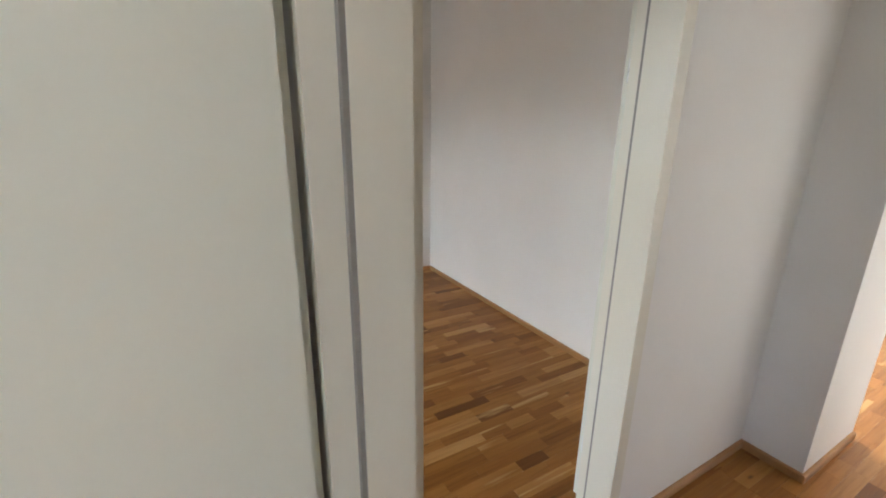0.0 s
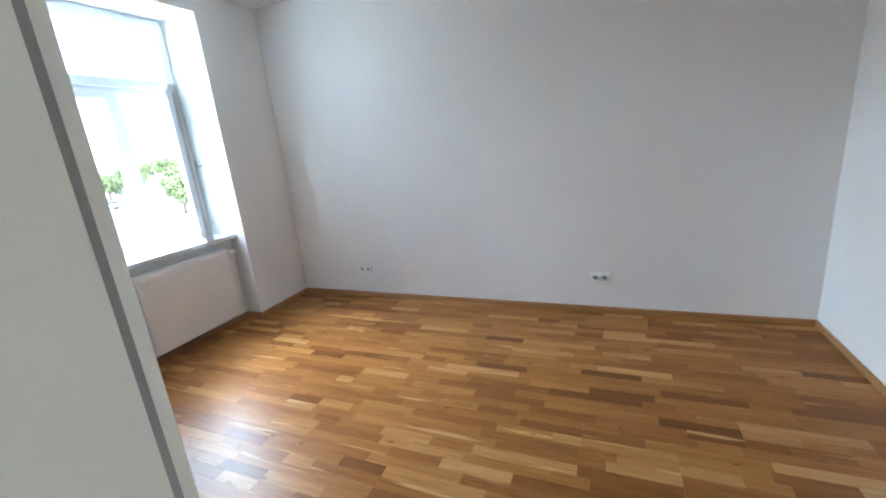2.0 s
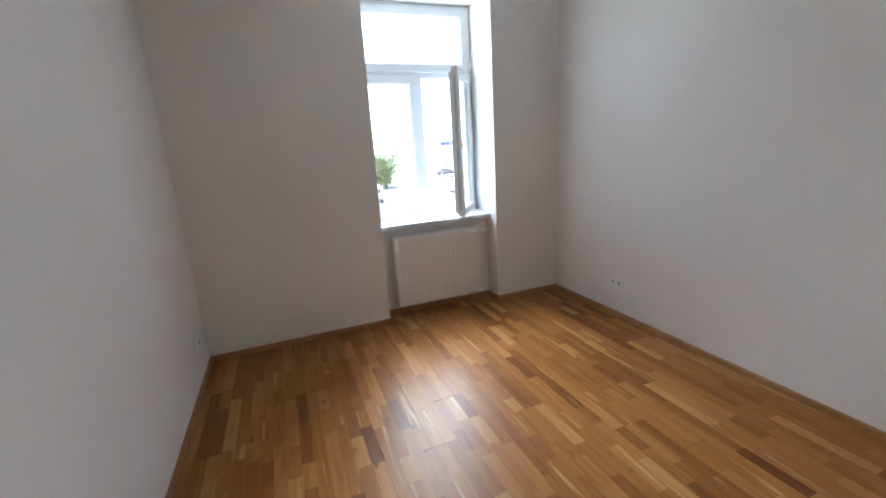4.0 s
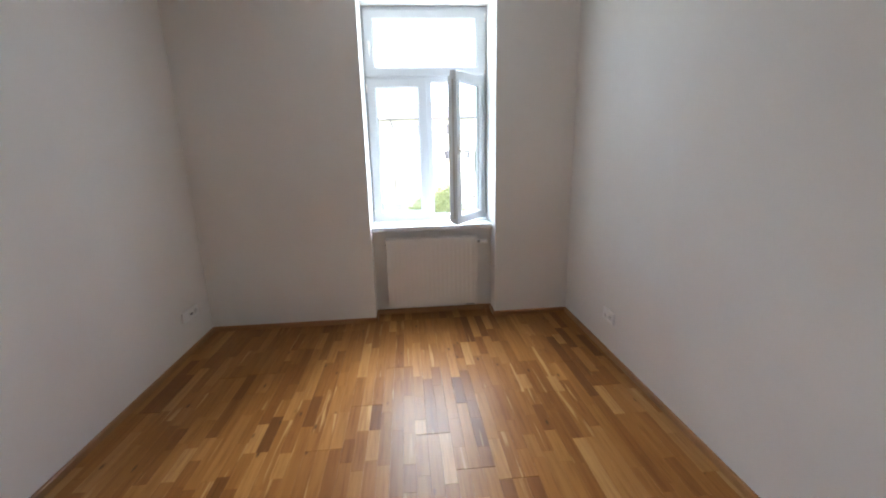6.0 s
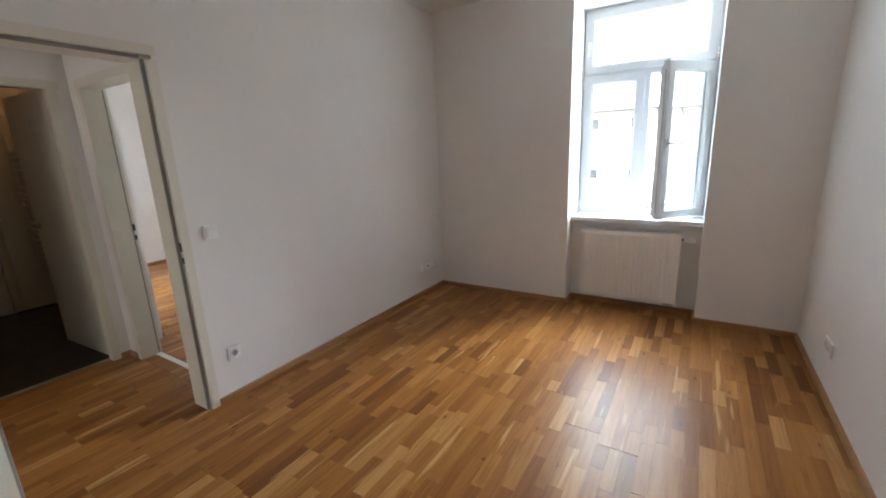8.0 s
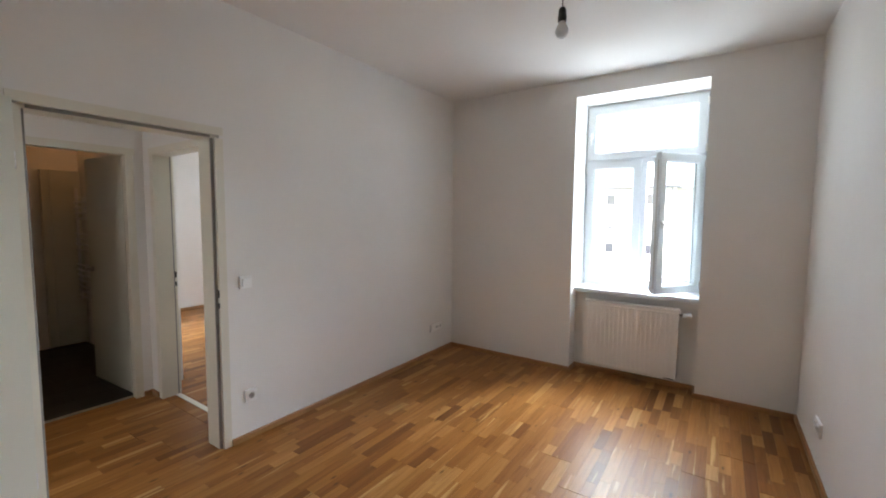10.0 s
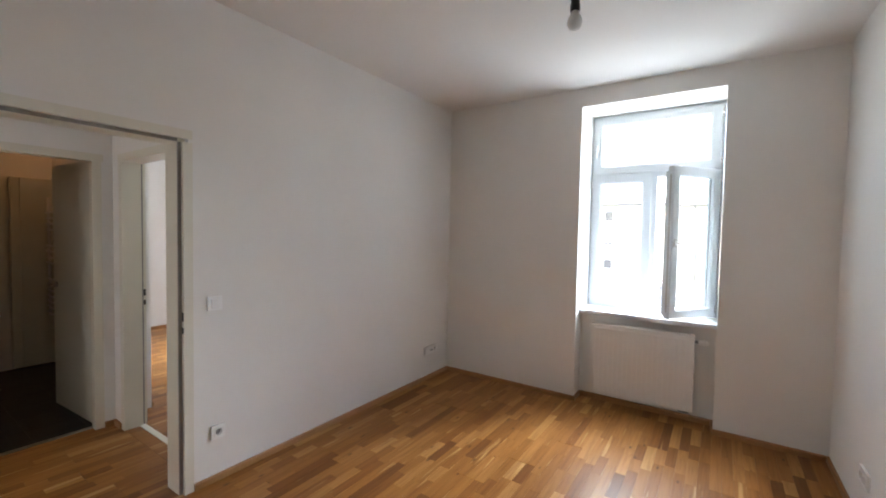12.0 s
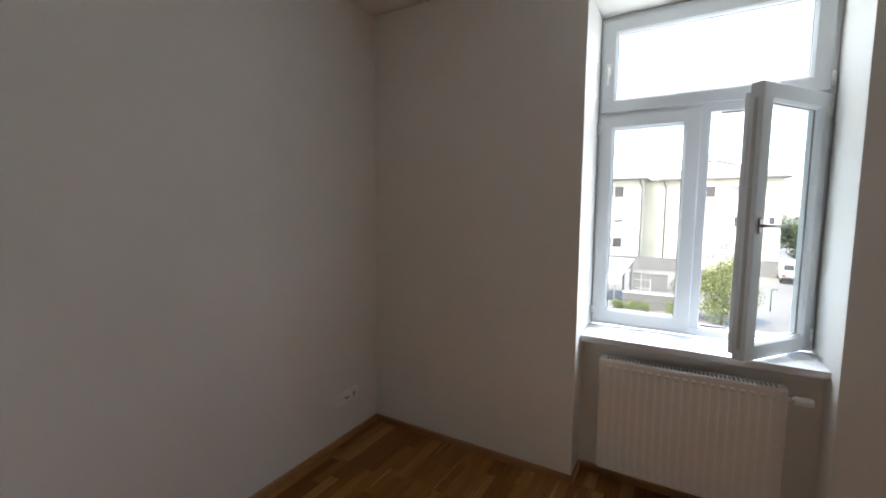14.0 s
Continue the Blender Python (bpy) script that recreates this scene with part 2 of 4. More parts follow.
def tube(points, r, n=8):
    """A round bar along a line of points."""
    bm = bmesh.new()
    pts = [Vector(p) for p in points]
    rings = []
    for i, p in enumerate(pts):
        d = (pts[min(i + 1, len(pts) - 1)] - pts[max(i - 1, 0)]).normalized()
        u = d.orthogonal().normalized() if i == 0 else (u - d * u.dot(d)).normalized()
        w = d.cross(u)
        rr = r[i] if isinstance(r, (list, tuple)) else r
        rings.append([bm.verts.new(p + rr * (math.cos(2 * math.pi * k / n) * u + math.sin(2 * math.pi * k / n) * w)) for k in range(n)])
    for a, b in zip(rings, rings[1:]):
        for k in range(n):
            bm.faces.new((a[k], a[(k + 1) % n], b[(k + 1) % n], b[k]))
    bm.faces.new(rings[0][::-1])
    bm.faces.new(rings[-1])
    bmesh.ops.recalc_face_normals(bm, faces=bm.faces[:])
    return bm


def picture_frame(w, h, member, d, chamfer=0.008):
    """A rectangular frame in x (width) and z, front at y = 0, back at y = d, inner edge of the front chamfered."""
    bm = bmesh.new()
    rings = []
    for inset, y in ((0, d), (0, 0.003), (0.003, 0), (member - chamfer, 0), (member, chamfer), (member, d)):
        rings.append([bm.verts.new((x, y, z)) for x, z in ((inset, inset), (w - inset, inset), (w - inset, h - inset), (inset, h - inset))])
    for a, b in zip(rings, rings[1:] + rings[:1]):
        for k in range(4):
            bm.faces.new((a[k], a[(k + 1) % 4], b[(k + 1) % 4], b[k]))
    bmesh.ops.recalc_face_normals(bm, faces=bm.faces[:])
    return bm


def mesh_of(name, bm, mat, smooth=False):
    me = bpy.data.meshes.new(name)
    bm.to_mesh(me)
    bm.free()
    me.materials.append(mat)
    if smooth:
        for f in me.polygons:
            f.use_smooth = True
    return me


def part(name, bm, mat, parent, label="", smooth=False):
    ob = new(name, mesh_of(name, bm, mat, smooth))
    ob.parent = parent
    if label:
        tagged(ob, label)
    return ob


def thing(name, label, category, group="", m=Matrix(), kind=""):
    ob = new(name)
    ob.empty_display_size = 0.1
    ob.matrix_world = m
    return tagged(ob, label, category, group, kind)


def setting(name, bm, mat, label, category):
    return tagged(new(name, mesh_of(name, bm, mat)), label, category, kind="structure")


# ---- rooms ----
ROOM_X, ROOM_Y, CEIL = 4.493, 3.152, 2.84
WIN_Y0, WIN_Y1, WIN_Z0, WIN_Z1 = 1.405, 2.482, 0.799, 2.68
D1_X0, D1_X1, DOOR_H = 2.722, 3.53, 2.0
WALL2 = 2.462
D2_Y0, D2_Y1 = -1.155, -0.352
D3_X0, D3_X1 = 2.731, 3.391
WS, HALL_S, HALL_W, SOUTH_END = -0.16, -1.341, 2.606, -4.5
BATH_W = 2.44

setting("wall_west", boxes(
    (-0.62, 0, -4.76, -2.75, -0.3, CEIL), (-0.62, 0, -2.75, -1.65, -0.3, 0.8), (-0.62, 0, -2.75, -1.65, 2.6, CEIL), (-0.62, 0, -1.65, WIN_Y0, -0.3, CEIL),
    (-0.62, -0.185, WIN_Y0, WIN_Y1, -0.3, WIN_Z0), (-0.185, 0, WIN_Y0, WIN_Y1, -0.3, -0.012), (-0.62, 0, WIN_Y0, WIN_Y1, WIN_Z1, CEIL), (-0.62, 0, WIN_Y1, 3.4, -0.3, CEIL)),
    M_WALL, "white painted plaster outer wall with a deep window niche", "wall")
setting("wall_south", boxes(
    (0, D1_X0 - 0.045, WS, 0, -0.012, CEIL), (D1_X0 - 0.045, D1_X1 + 0.045, WS, 0, DOOR_H + 0.045, CEIL), (D1_X1 + 0.045, ROOM_X, WS, 0, -0.012, CEIL)),
    M_WALL, "white painted plaster wall with a doorway to the hall", "wall")
setting("wall_north", boxes((0, ROOM_X, ROOM_Y, 3.4, -0.3, CEIL)), M_WALL, "white painted plaster wall with two double sockets", "wall")
setting("wall_east", boxes((ROOM_X, 5.17, WS, 3.4, -0.3, CEIL), (4.575, 5.17, -0.42, WS, -0.3, CEIL)), M_WALL, "white painted plaster wall with a thick pier at the hall", "wall")
setting("wall_hall_west", boxes(
    (WALL2, HALL_W, -1.465, D2_Y0 - 0.045, -0.012, CEIL), (WALL2, HALL_W, D2_Y0 - 0.045, D2_Y1 + 0.045, DOOR_H + 0.045, CEIL), (WALL2, HALL_W, D2_Y1 + 0.045, WS, -0.012, CEIL)),
    M_WALL, "white painted hall wall with a doorway to the next room", "wall")
setting("wall_hall_south", boxes(
    (HALL_W, D3_X0 - 0.045, -1.465, HALL_S, -0.012, CEIL), (D3_X0 - 0.045, D3_X1 + 0.045, -1.465, HALL_S, DOOR_H + 0.045, CEIL), (D3_X1 + 0.045, 8.0, -1.465, HALL_S, -0.012, CEIL)),
    M_WALL, "white painted hall wall with the bathroom doorway", "wall")
setting("wall_bath", boxes((BATH_W - 0.12, BATH_W, -4.76, -1.465, -0.3, CEIL), (BATH_W, 4.3, -3.78, -3.66, -0.3, CEIL), (4.18, 4.3, -3.66, -1.465, -0.3, CEIL)), M_WALL, "plain painted bathroom walls in dim light", "wall")
setting("wall_far_room", boxes((0, BATH_W - 0.12, SOUTH_END - 0.26, SOUTH_END, -0.3, CEIL)), M_WALL, "white painted wall of the next room", "wall")
# The north opening is unseen, added to let lamp light into the hall.
setting("wall_hall_end", boxes((8.0, 8.2, -1.465, 3.4, -0.3, CEIL), (5.17, 5.7, 3.2, 3.4, -0.3, CEIL), (5.7, 7.5, 3.2, 3.4, -0.3, 0.8), (5.7, 7.5, 3.2, 3.4, 2.5, CEIL), (7.5, 8.0, 3.2, 3.4, -0.3, CEIL)),
        M_WALL, "plain white walls closing the far end of the hall", "wall")
setting("ceiling", boxes((-0.62, 8.2, -4.76, 3.4, CEIL, CEIL + 0.3)), M_CEIL, "white painted plaster ceiling", "ceiling")
floor = setting("floor", boxes((0, 8.0, SOUTH_END, 3.2, -0.3, -0.012)), M_GAP, "lacquered oak strip parquet in warm mixed tones", "floor")


def baseboard(x0, y0, x1, y1, nx, ny, h=0.042, t=0.016):
    """Oak skirting along a wall line, standing out by t along (nx, ny)."""
    a, b, n = Vector((x0, y0, 0)), Vector((x1, y1, 0)), Vector((nx, ny, 0))
    d = (b - a).normalized()
    m = Matrix((( n.x, 0, d.x, a.x), (n.y, 0, d.y, a.y), (0, 1, 0, 0.0005), (0, 0, 0, 1)))
    bm = extrude([(0.0005, 0), (t, 0), (t, h - 0.008), (t - 0.006, h), (0.0005, h)], (b - a).length, m)
    return setting("baseboard", bm, M_BASE, "slim oak skirting board along the wall", "baseboard")


for row in ((0, 0.017, 0, WIN_Y0 - 0.0, 1, 0), (0, WIN_Y1, 0, ROOM_Y - 0.017, 1, 0), (-0.185, WIN_Y0 + 0.017, -0.185, WIN_Y1 - 0.017, 1, 0, 0.042, 0.03),
            (-0.185, WIN_Y0, 0.016, WIN_Y0, 0, 1), (-0.185, WIN_Y1, 0.016, WIN_Y1, 0, -1),
            (0, 0, D1_X0 - 0.069, 0, 0, 1), (D1_X1 + 0.069, 0, ROOM_X, 0, 0, 1), (0, ROOM_Y, ROOM_X, ROOM_Y, 0, -1), (ROOM_X, 0.017, ROOM_X, ROOM_Y - 0.017, -1, 0),
            (HALL_W + 0.017, WS, D1_X0 - 0.056, WS, 0, -1), (D1_X1 + 0.056, WS, 4.575, WS, 0, -1), (4.575, WS - 0.017, 4.575, -0.42, -1, 0), (4.559, -0.42, 5.17, -0.42, 0, -1),
            (HALL_W, HALL_S + 0.017, HALL_W, D2_Y0 - 0.056, 1, 0), (HALL_W, HALL_S, D3_X0 - 0.056, HALL_S, 0, 1), (D3_X1 + 0.056, HALL_S, 8.0, HALL_S, 0, 1),
            (0, SOUTH_END, BATH_W - 0.12, SOUTH_END, 0, 1), (BATH_W - 0.12, -4.48, BATH_W - 0.12, -1.47, -1, 0), (8.0, -1.28, 8.0, 3.2, -1, 0), (0, WS, 1.5, WS, 0, -1)):
    baseboard(*row)


# ---- doors ----
def jamb_outline(T, d):
    """The lining in plan for a wall of thickness T, with a rebate d deep on the leaf side."""
    return [(0, -T - 0.006), (-0.055, -T - 0.006), (-0.055, -T), (-0.045, -T), (-0.045, 0), (-0.068, 0), (-0.068, 0.005), (-0.019, 0.005), (-0.019, -d), (0, -d)]


def door(name, label, m, W, H, T, hinge_right, angle, off=0.014):
    """Local: opening from x = 0 to W, leaf side at y = 0, far side at y = -T; the leaf swings to +y by angle."""
    d = thing(name, label, "door", m=m, kind="structure")
    strike, hinge = 0.028, 0.054
    deep = (strike, hinge) if hinge_right else (hinge, strike)
    part("jamb", extrude(jamb_outline(T, deep[0]), H), M_LINING, d)
    part("jamb", extrude([(W - x, y) for x, y in jamb_outline(T, deep[1])], H), M_LINING, d)
    head = extrude([(-x, y) for x, y in jamb_outline(T, strike)], W + 0.136, Matrix(((0, 0, 1, -0.068), (0, 1, 0, 0), (1, 0, 0, H), (0, 0, 0, 1))))
    part("head", head, M_LINING, d)
    for x0, x1, b in ((-0.0185, -0.002, deep[0]), (W + 0.002, W + 0.0185, deep[1])):
        part("seal", boxes((x0, x1, 0.0002 - b, 0.0095 - b, 0.002, H)), M_SEAL, d, "grey rubber door seal")
    part("seal", boxes((0, W, 0.0002 - strike, 0.0095 - strike, H + 0.002, H + 0.0185)), M_SEAL, d, "grey rubber door seal")
    sx = -0.0189 if hinge_right else W + 0.0189
    s = 1 if hinge_right else -1
    for z0, z1 in ((1.00, 1.05), (0.93, 0.965)):
        a, b = sorted((sx, sx + s * 0.0015))
        part("strike_plate", boxes((a, b, -0.018, 0.002, z0, z1)), M_DARKPL, d, "dark strike plate opening in the jamb")
    # the leaf, built closed with its hinge edge at the origin
    px = W + 0.048 if hinge_right else -0.048
    pivot = Matrix.Translation((px, off, 0)) @ Matrix.Rotation(-angle if hinge_right else angle, 4, "Z")
    bm = boxes((0, -s * (W + 0.078), 0.0, 0.016, 0.006, H + 0.03), (-s * 0.014, -s * (W + 0.064), -0.026, 0.0, 0.006, H + 0.016))
    bmesh.ops.recalc_face_normals(bm, faces=bm.faces[:])
    bmesh.ops.transform(bm, matrix=pivot, verts=bm.verts[:])
    leaf = part("leaf", bm, M_DOOR, d, "smooth cream white door leaf standing open")
    for z in (0.24, 1.72):
        bm = lathe([(0.0075, 0), (0.0075, 0.034), (0.006, 0.0345), (0.006, 0.0375), (0.0075, 0.038), (0.0075, 0.072), (0.004, 0.076)], 12, Matrix.Translation((px + s * 0.008, off + 0.006, z)))
        part("hinge", bm, M_WHITE_METAL, d, "pale metal hinge barrel", True)
    if W:
        hx = -s * (W + 0.0)
        for yy, sg in ((0.016, 1), (-0.026, -1)):
            R = Matrix.Translation((hx, yy, 1.03)) @ Matrix.Rotation(-sg * math.pi / 2, 4, "X")
            bm = lathe([(0.025, 0), (0.025, 0.006), (0.022, 0.008), (0.010, 0.008), (0.010, 0.03)], 20, R)
            bmesh.ops.transform(bm, matrix=pivot, verts=bm.verts[:])
            part("rosette", bm, M_STEEL, leaf, "steel handle rosette", True)
            bm = tube([(hx, yy + sg * 0.028, 1.03), (hx, yy + sg * 0.045, 1.03), (hx + s * 0.012, yy + sg * 0.052, 1.03), (hx + s * 0.115, yy + sg * 0.052, 1.028)], 0.009, 10)
            bmesh.ops.transform(bm, matrix=pivot, verts=bm.verts[:])
            part("lever", bm, M_STEEL, leaf, "steel lever handle", True)
    return d


door("door_1", "cream white flat door standing wide open against the wall", Matrix.Translation((D1_X0, 0, 0)), D1_X1 - D1_X0, DOOR_H, 0.16, True, radians(170), 0.024)
door("door_2", "cream white flat door opened into the next room", Matrix.Translation((WALL2, D2_Y0, 0)) @ Matrix.Rotation(math.pi / 2, 4, "Z"), D2_Y1 - D2_Y0, DOOR_H, HALL_W - WALL2, True, radians(93), 0.016)
door("door_3", "cream white bathroom door opened into the dark bathroom", Matrix.Translation((D3_X1, -1.465, 0)) @ Matrix.Rotation(math.pi, 4, "Z"), D3_X1 - D3_X0, DOOR_H, 0.12, True, radians(86))
setting("threshold", soft_box(2.475, 2.515, D2_Y0 + 0.001, D2_Y1 - 0.001, 0.0005, 0.007, 0.002), M_LINING, "pale flat threshold strip in the doorway", "threshold")
setting("threshold", soft_box(D3_X0 + 0.001, D3_X1 - 0.001, -1.43, -1.39, 0.0005, 0.006, 0.002), M_STEEL, "narrow metal threshold strip at the bathroom", "threshold")

# ---- window ----
WX = -0.41
win = thing("window_1", "white plastic window with fanlight and one casement open inwards", "window", kind="structure")
FACE = Matrix(((0, -1, 0, 0), (1, 0, 0, 0), (0, 0, 1, 0), (0, 0, 0, 1)))


def facing(x, y, z):
    """Local x runs along the wall, local y points out of doors."""
    return Matrix.Translation((x, y, z)) @ FACE


def placed(bm, m):
    bmesh.ops.transform(bm, matrix=m, verts=bm.verts[:])
    return bm


part("window_frame", placed(picture_frame(WIN_Y1 - WIN_Y0 - 0.004, WIN_Z1 - 0.836 - 0.003, 0.05, 0.08), facing(WX, WIN_Y0 + 0.002, 0.837)), M_PVC, win)
part("transom", soft_box(WX - 0.075, WX + 0.002, WIN_Y0 + 0.05, WIN_Y1 - 0.05, 2.075, 2.155, 0.004), M_PVC, win)
part("mullion", soft_box(WX - 0.075, WX + 0.002, 1.905, 1.985, 0.885, 2.077, 0.004), M_PVC, win)
SASH = 0.078


def sash(name, y0, y1, z0, z1, label, m=None):
    """A sash frame with its glazing; m moves it once built."""
    w, h = y1 - y0, z1 - z0
    base = facing(WX + 0.018, y0, z0) if m is None else m
    s = part(name, placed(picture_frame(w, h, SASH, 0.055, 0.012), base), M_PVC, win, label)
    part("gasket", placed(picture_frame(w - 2 * SASH + 0.008, h - 2 * SASH + 0.008, 0.008, 0.006, 0.002), base @ Matrix.Translation((SASH - 0.004, 0.026, SASH - 0.004))), M_GASKET, s, "thin dark glazing gasket")
    p = part("pane", placed(boxes((SASH - 0.003, w - SASH + 0.003, 0.034, 0.038, SASH - 0.003, h - SASH + 0.003)), base), M_GLASS, s, "clear glass pane")
    p.visible_shadow = False
    return s


fan = sash("fanlight", 1.422, 2.457, 2.122, 2.650, "closed white fanlight sash")
sash("casement", 1.420, 1.940, 0.857, 2.102, "closed white casement sash")
OPEN = radians(52.5)
open_m = Matrix.Translation((WX + 0.018, 2.466, 0.857)) @ Matrix.Rotation(OPEN, 4, "Z") @ FACE @ Matrix.Translation((-0.515, 0, 0))
right = sash("casement", 0, 0.515, 0, 1.245, "white casement sash swung open into the room", open_m)
part("sash_rebate", placed(soft_box(-0.0, 0.022, 0.056, 0.078, 0.02, 1.21, 0.003), open_m), M_PVC, right, "rebated outer edge of the sash")
part("lock_rail", placed(boxes((-0.0015, 0.0, 0.022, 0.038, 0.05, 1.18)), open_m), M_STEEL, right, "steel lock rail on the sash edge")
for z in (0.18, 0.42, 0.78, 1.02):
    part("lock_pin", placed(lathe([(0.005, 0), (0.005, 0.007), (0.003, 0.008)], 10, Matrix.Translation((-0.0015, 0.03, z)) @ Matrix.Rotation(-math.pi / 2, 4, "Y")), open_m), M_STEEL, right, "small steel locking pin")


def window_handle(base, x, z, out_of, length, parent):
    part("handle_plate", placed(soft_box(x - 0.014, x + 0.014, -0.009, -0.0005, z - 0.034, z + 0.034, 0.003), base), M_PLASTIC if out_of == 0 else M_STEEL, parent, "window handle plate")
    d = Vector((math.sin(out_of), 0, -math.cos(out_of)))
    a = Vector((x, -0.008, z))
    pts = [a, a + Vector((0, -0.028, 0)), a + Vector((0, -0.036, 0)) + d * 0.012, a + Vector((0, -0.037, 0)) + d * length]
    part("handle_lever", placed(tube(pts, [0.008, 0.008, 0.009, 0.0075], 10), base), M_PLASTIC if out_of == 0 else M_STEEL, parent, "window handle lever", True)


window_handle(open_m, 0.036, 0.62, math.pi / 2, 0.115, right)
window_handle(facing(WX + 0.018, 1.422, 2.122), 0.036, 0.25, 0, 0.10, fan)
for yy, zz in ((2.464, 2.02), (2.464, 0.92), (1.416, 2.02), (1.416, 0.92), (2.463, 2.17), (2.463, 2.58)):
    part("hinge", lathe([(0.008, 0), (0.008, 0.03), (0.0065, 0.0305), (0.0065, 0.033), (0.008, 0.0335), (0.008, 0.065), (0.004, 0.068)], 10, Matrix.Translation((WX + 0.026, yy, zz - 0.03))), M_PLASTIC, win, "white hinge cover", True)
part("stay", soft_box(WX - 0.012, WX - 0.004, 2.03, 2.15, 2.060, 2.072, 0.002), M_STEEL, win, "steel casement stay")
part("keep", soft_box(WX - 0.03, WX - 0.012, 1.995, 2.12, 0.892, 0.904, 0.003), M_DARKPL, win, "dark lock keep on the lower frame")
part("window_sill", soft_box(-0.402, -0.100, WIN_Y0 + 0.001, WIN_Y1 - 0.001, WIN_Z0 + 0.001, 0.836, 0.004), M_SILL, win, "white laminate window sill board")


# ---- radiator ----
def radiator(y0, y1, z0, z1, xf, xb):
    r = thing("radiator", "white steel panel radiator hung in the window niche", "radiator")
    bm = bmesh.new()
    n = int((y1 - y0 - 0.03) / 0.0405)
    step = (y1 - y0) / (n + 1.5)
    ys = [(y0, 0.0)]
    for i in range(n):
        c = y0 + step * (i + 1.25)
        ys += [(c - step * 0.32, 0.0), (c - step * 0.18, -0.0017), (c + step * 0.18, -0.0017), (c + step * 0.32, 0.0)]
    ys.append((y1, 0.0))
    zs = [(z0, 0.0), (z0 + 0.035, 0.0), (z0 + 0.048, 1.0), (z1 - 0.048, 1.0), (z1 - 0.035, 0.0), (z1, 0.0)]
    grid = [[bm.verts.new((xf + dx * f, y, z)) for z, f in zs] for y, dx in ys]
    for a, b in zip(grid, grid[1:]):
        for k in range(len(zs) - 1):
            bm.faces.new((a[k], b[k], b[k + 1], a[k + 1]))
    rim = [g[0] for g in grid] + grid[-1][1:] + [g[-1] for g in grid[::-1]][1:] + grid[0][::-1][1:-1]
    back = [bm.verts.new((xf - 0.012, v.co.y, v.co.z)) for v in rim]
    for i in range(len(rim)):
        j = (i + 1) % len(rim)
        bm.faces.new((rim[i], rim[j], back[j], back[i]))
    bmesh.ops.recalc_face_normals(bm, faces=bm.faces[:])
    part("front_panel", bm, M_RAD, r, "ribbed white front panel")
    dimple = mesh_of("dimple", extrude([(-0.002, -0.004), (0.0032, -0.004), (-0.0005, 0.005)], 0.020, Matrix(((1, 0, 0, xf), (0, 0, 1, -0.010), (0, 1, 0, 0), (0, 0, 0, 1)))), M_RAD)
    for i in range(n):
        for z in (z0 + 0.024, z1 - 0.026):
            d = new("dimple", dimple)
            d.location, d.parent = (0, y0 + step * (i + 1.25), z), r
    part("rear_panel", boxes((xb, xb + 0.012, y0 + 0.012, y1 - 0.012, z0 + 0.004, z1 - 0.02)), M_RAD, r)
    for a, b in ((y0 - 0.002, y0 + 0.006), (y1 - 0.006, y1 + 0.002)):
        part("side_cover", soft_box(xb, xf - 0.004, a, b, z0 + 0.012, z1 + 0.004, 0.002), M_RAD, r, "white side cover")
    g = part("top_grille", boxes((xf - 0.014, xf - 0.002, y0, y1, z1 + 0.0005, z1 + 0.006), (xb, xb + 0.010, y0, y1, z1 + 0.0005, z1 + 0.006),
                                 (xb + 0.010, xf - 0.014, y0, y0 + 0.03, z1 + 0.0005, z1 + 0.006), (xb + 0.010, xf - 0.014, y1 - 0.03, y1, z1 + 0.0005, z1 + 0.006)), M_RAD, r, "white slotted top grille")
    me = mesh_of("slat", boxes((xb + 0.010, xf - 0.014, -0.0027, 0.0027, z1 + 0.001, z1 + 0.0055)), M_RAD)
    k = int((y1 - y0 - 0.06) / 0.0175)
    for i in range(1, k):
        s = new("slat", me)
        s.location = (0, y0 + 0.03 + (y1 - y0 - 0.06) * i / k, 0)
        s.parent = g
    for yy in (y0 + 0.12, y1 - 0.12):
        part("bracket", boxes((-0.1845, xb, yy - 0.015, yy + 0.015, z0 + 0.1, z0 + 0.5)), M_RAD, r)
    part("fins", boxes(*[(xb + 0.013, xf - 0.016, y0 + 0.02 + i * 0.0333, y0 + 0.0215 + i * 0.0333, z0 + 0.03, z1 - 0.09) for i in range(int((y1 - y0 - 0.04) / 0.0333))]), M_RAD, r)
    R = Matrix.Translation(((xf + xb) / 2, y1 + 0.002, z1 - 0.045)) @ Matrix.Rotation(-math.pi / 2, 4, "X")
    v = part("valve", lathe([(0.010, 0), (0.010, 0.018), (0.014, 0.018), (0.014, 0.028)], 16, R), M_CHROME, r, "chrome radiator valve", True)
    part("thermostat_head", lathe([(0.016, 0.028), (0.018, 0.032), (0.018, 0.05), (0.0165, 0.052), (0.019, 0.058), (0.0195, 0.09), (0.015, 0.096)], 20, R), M_PLASTIC, v, "white thermostat head", True)
    part("drain_plug", tube([((xf + xb) / 2, y1 - 0.10, z0 - 0.012), ((xf + xb) / 2, y1 - 0.02, z0 - 0.012)], 0.009, 10), M_DARKPL, r, "dark connection block under the radiator")
    part("pipe", tube([((xf + xb) / 2, y1 - 0.05, z0 - 0.012), ((xf + xb) / 2 - 0.01, y1 - 0.05, z0 - 0.018), (-0.183, y1 - 0.05, z0 - 0.02)], 0.007, 8), M_WHITE_METAL, r, "white heating pipe", True)
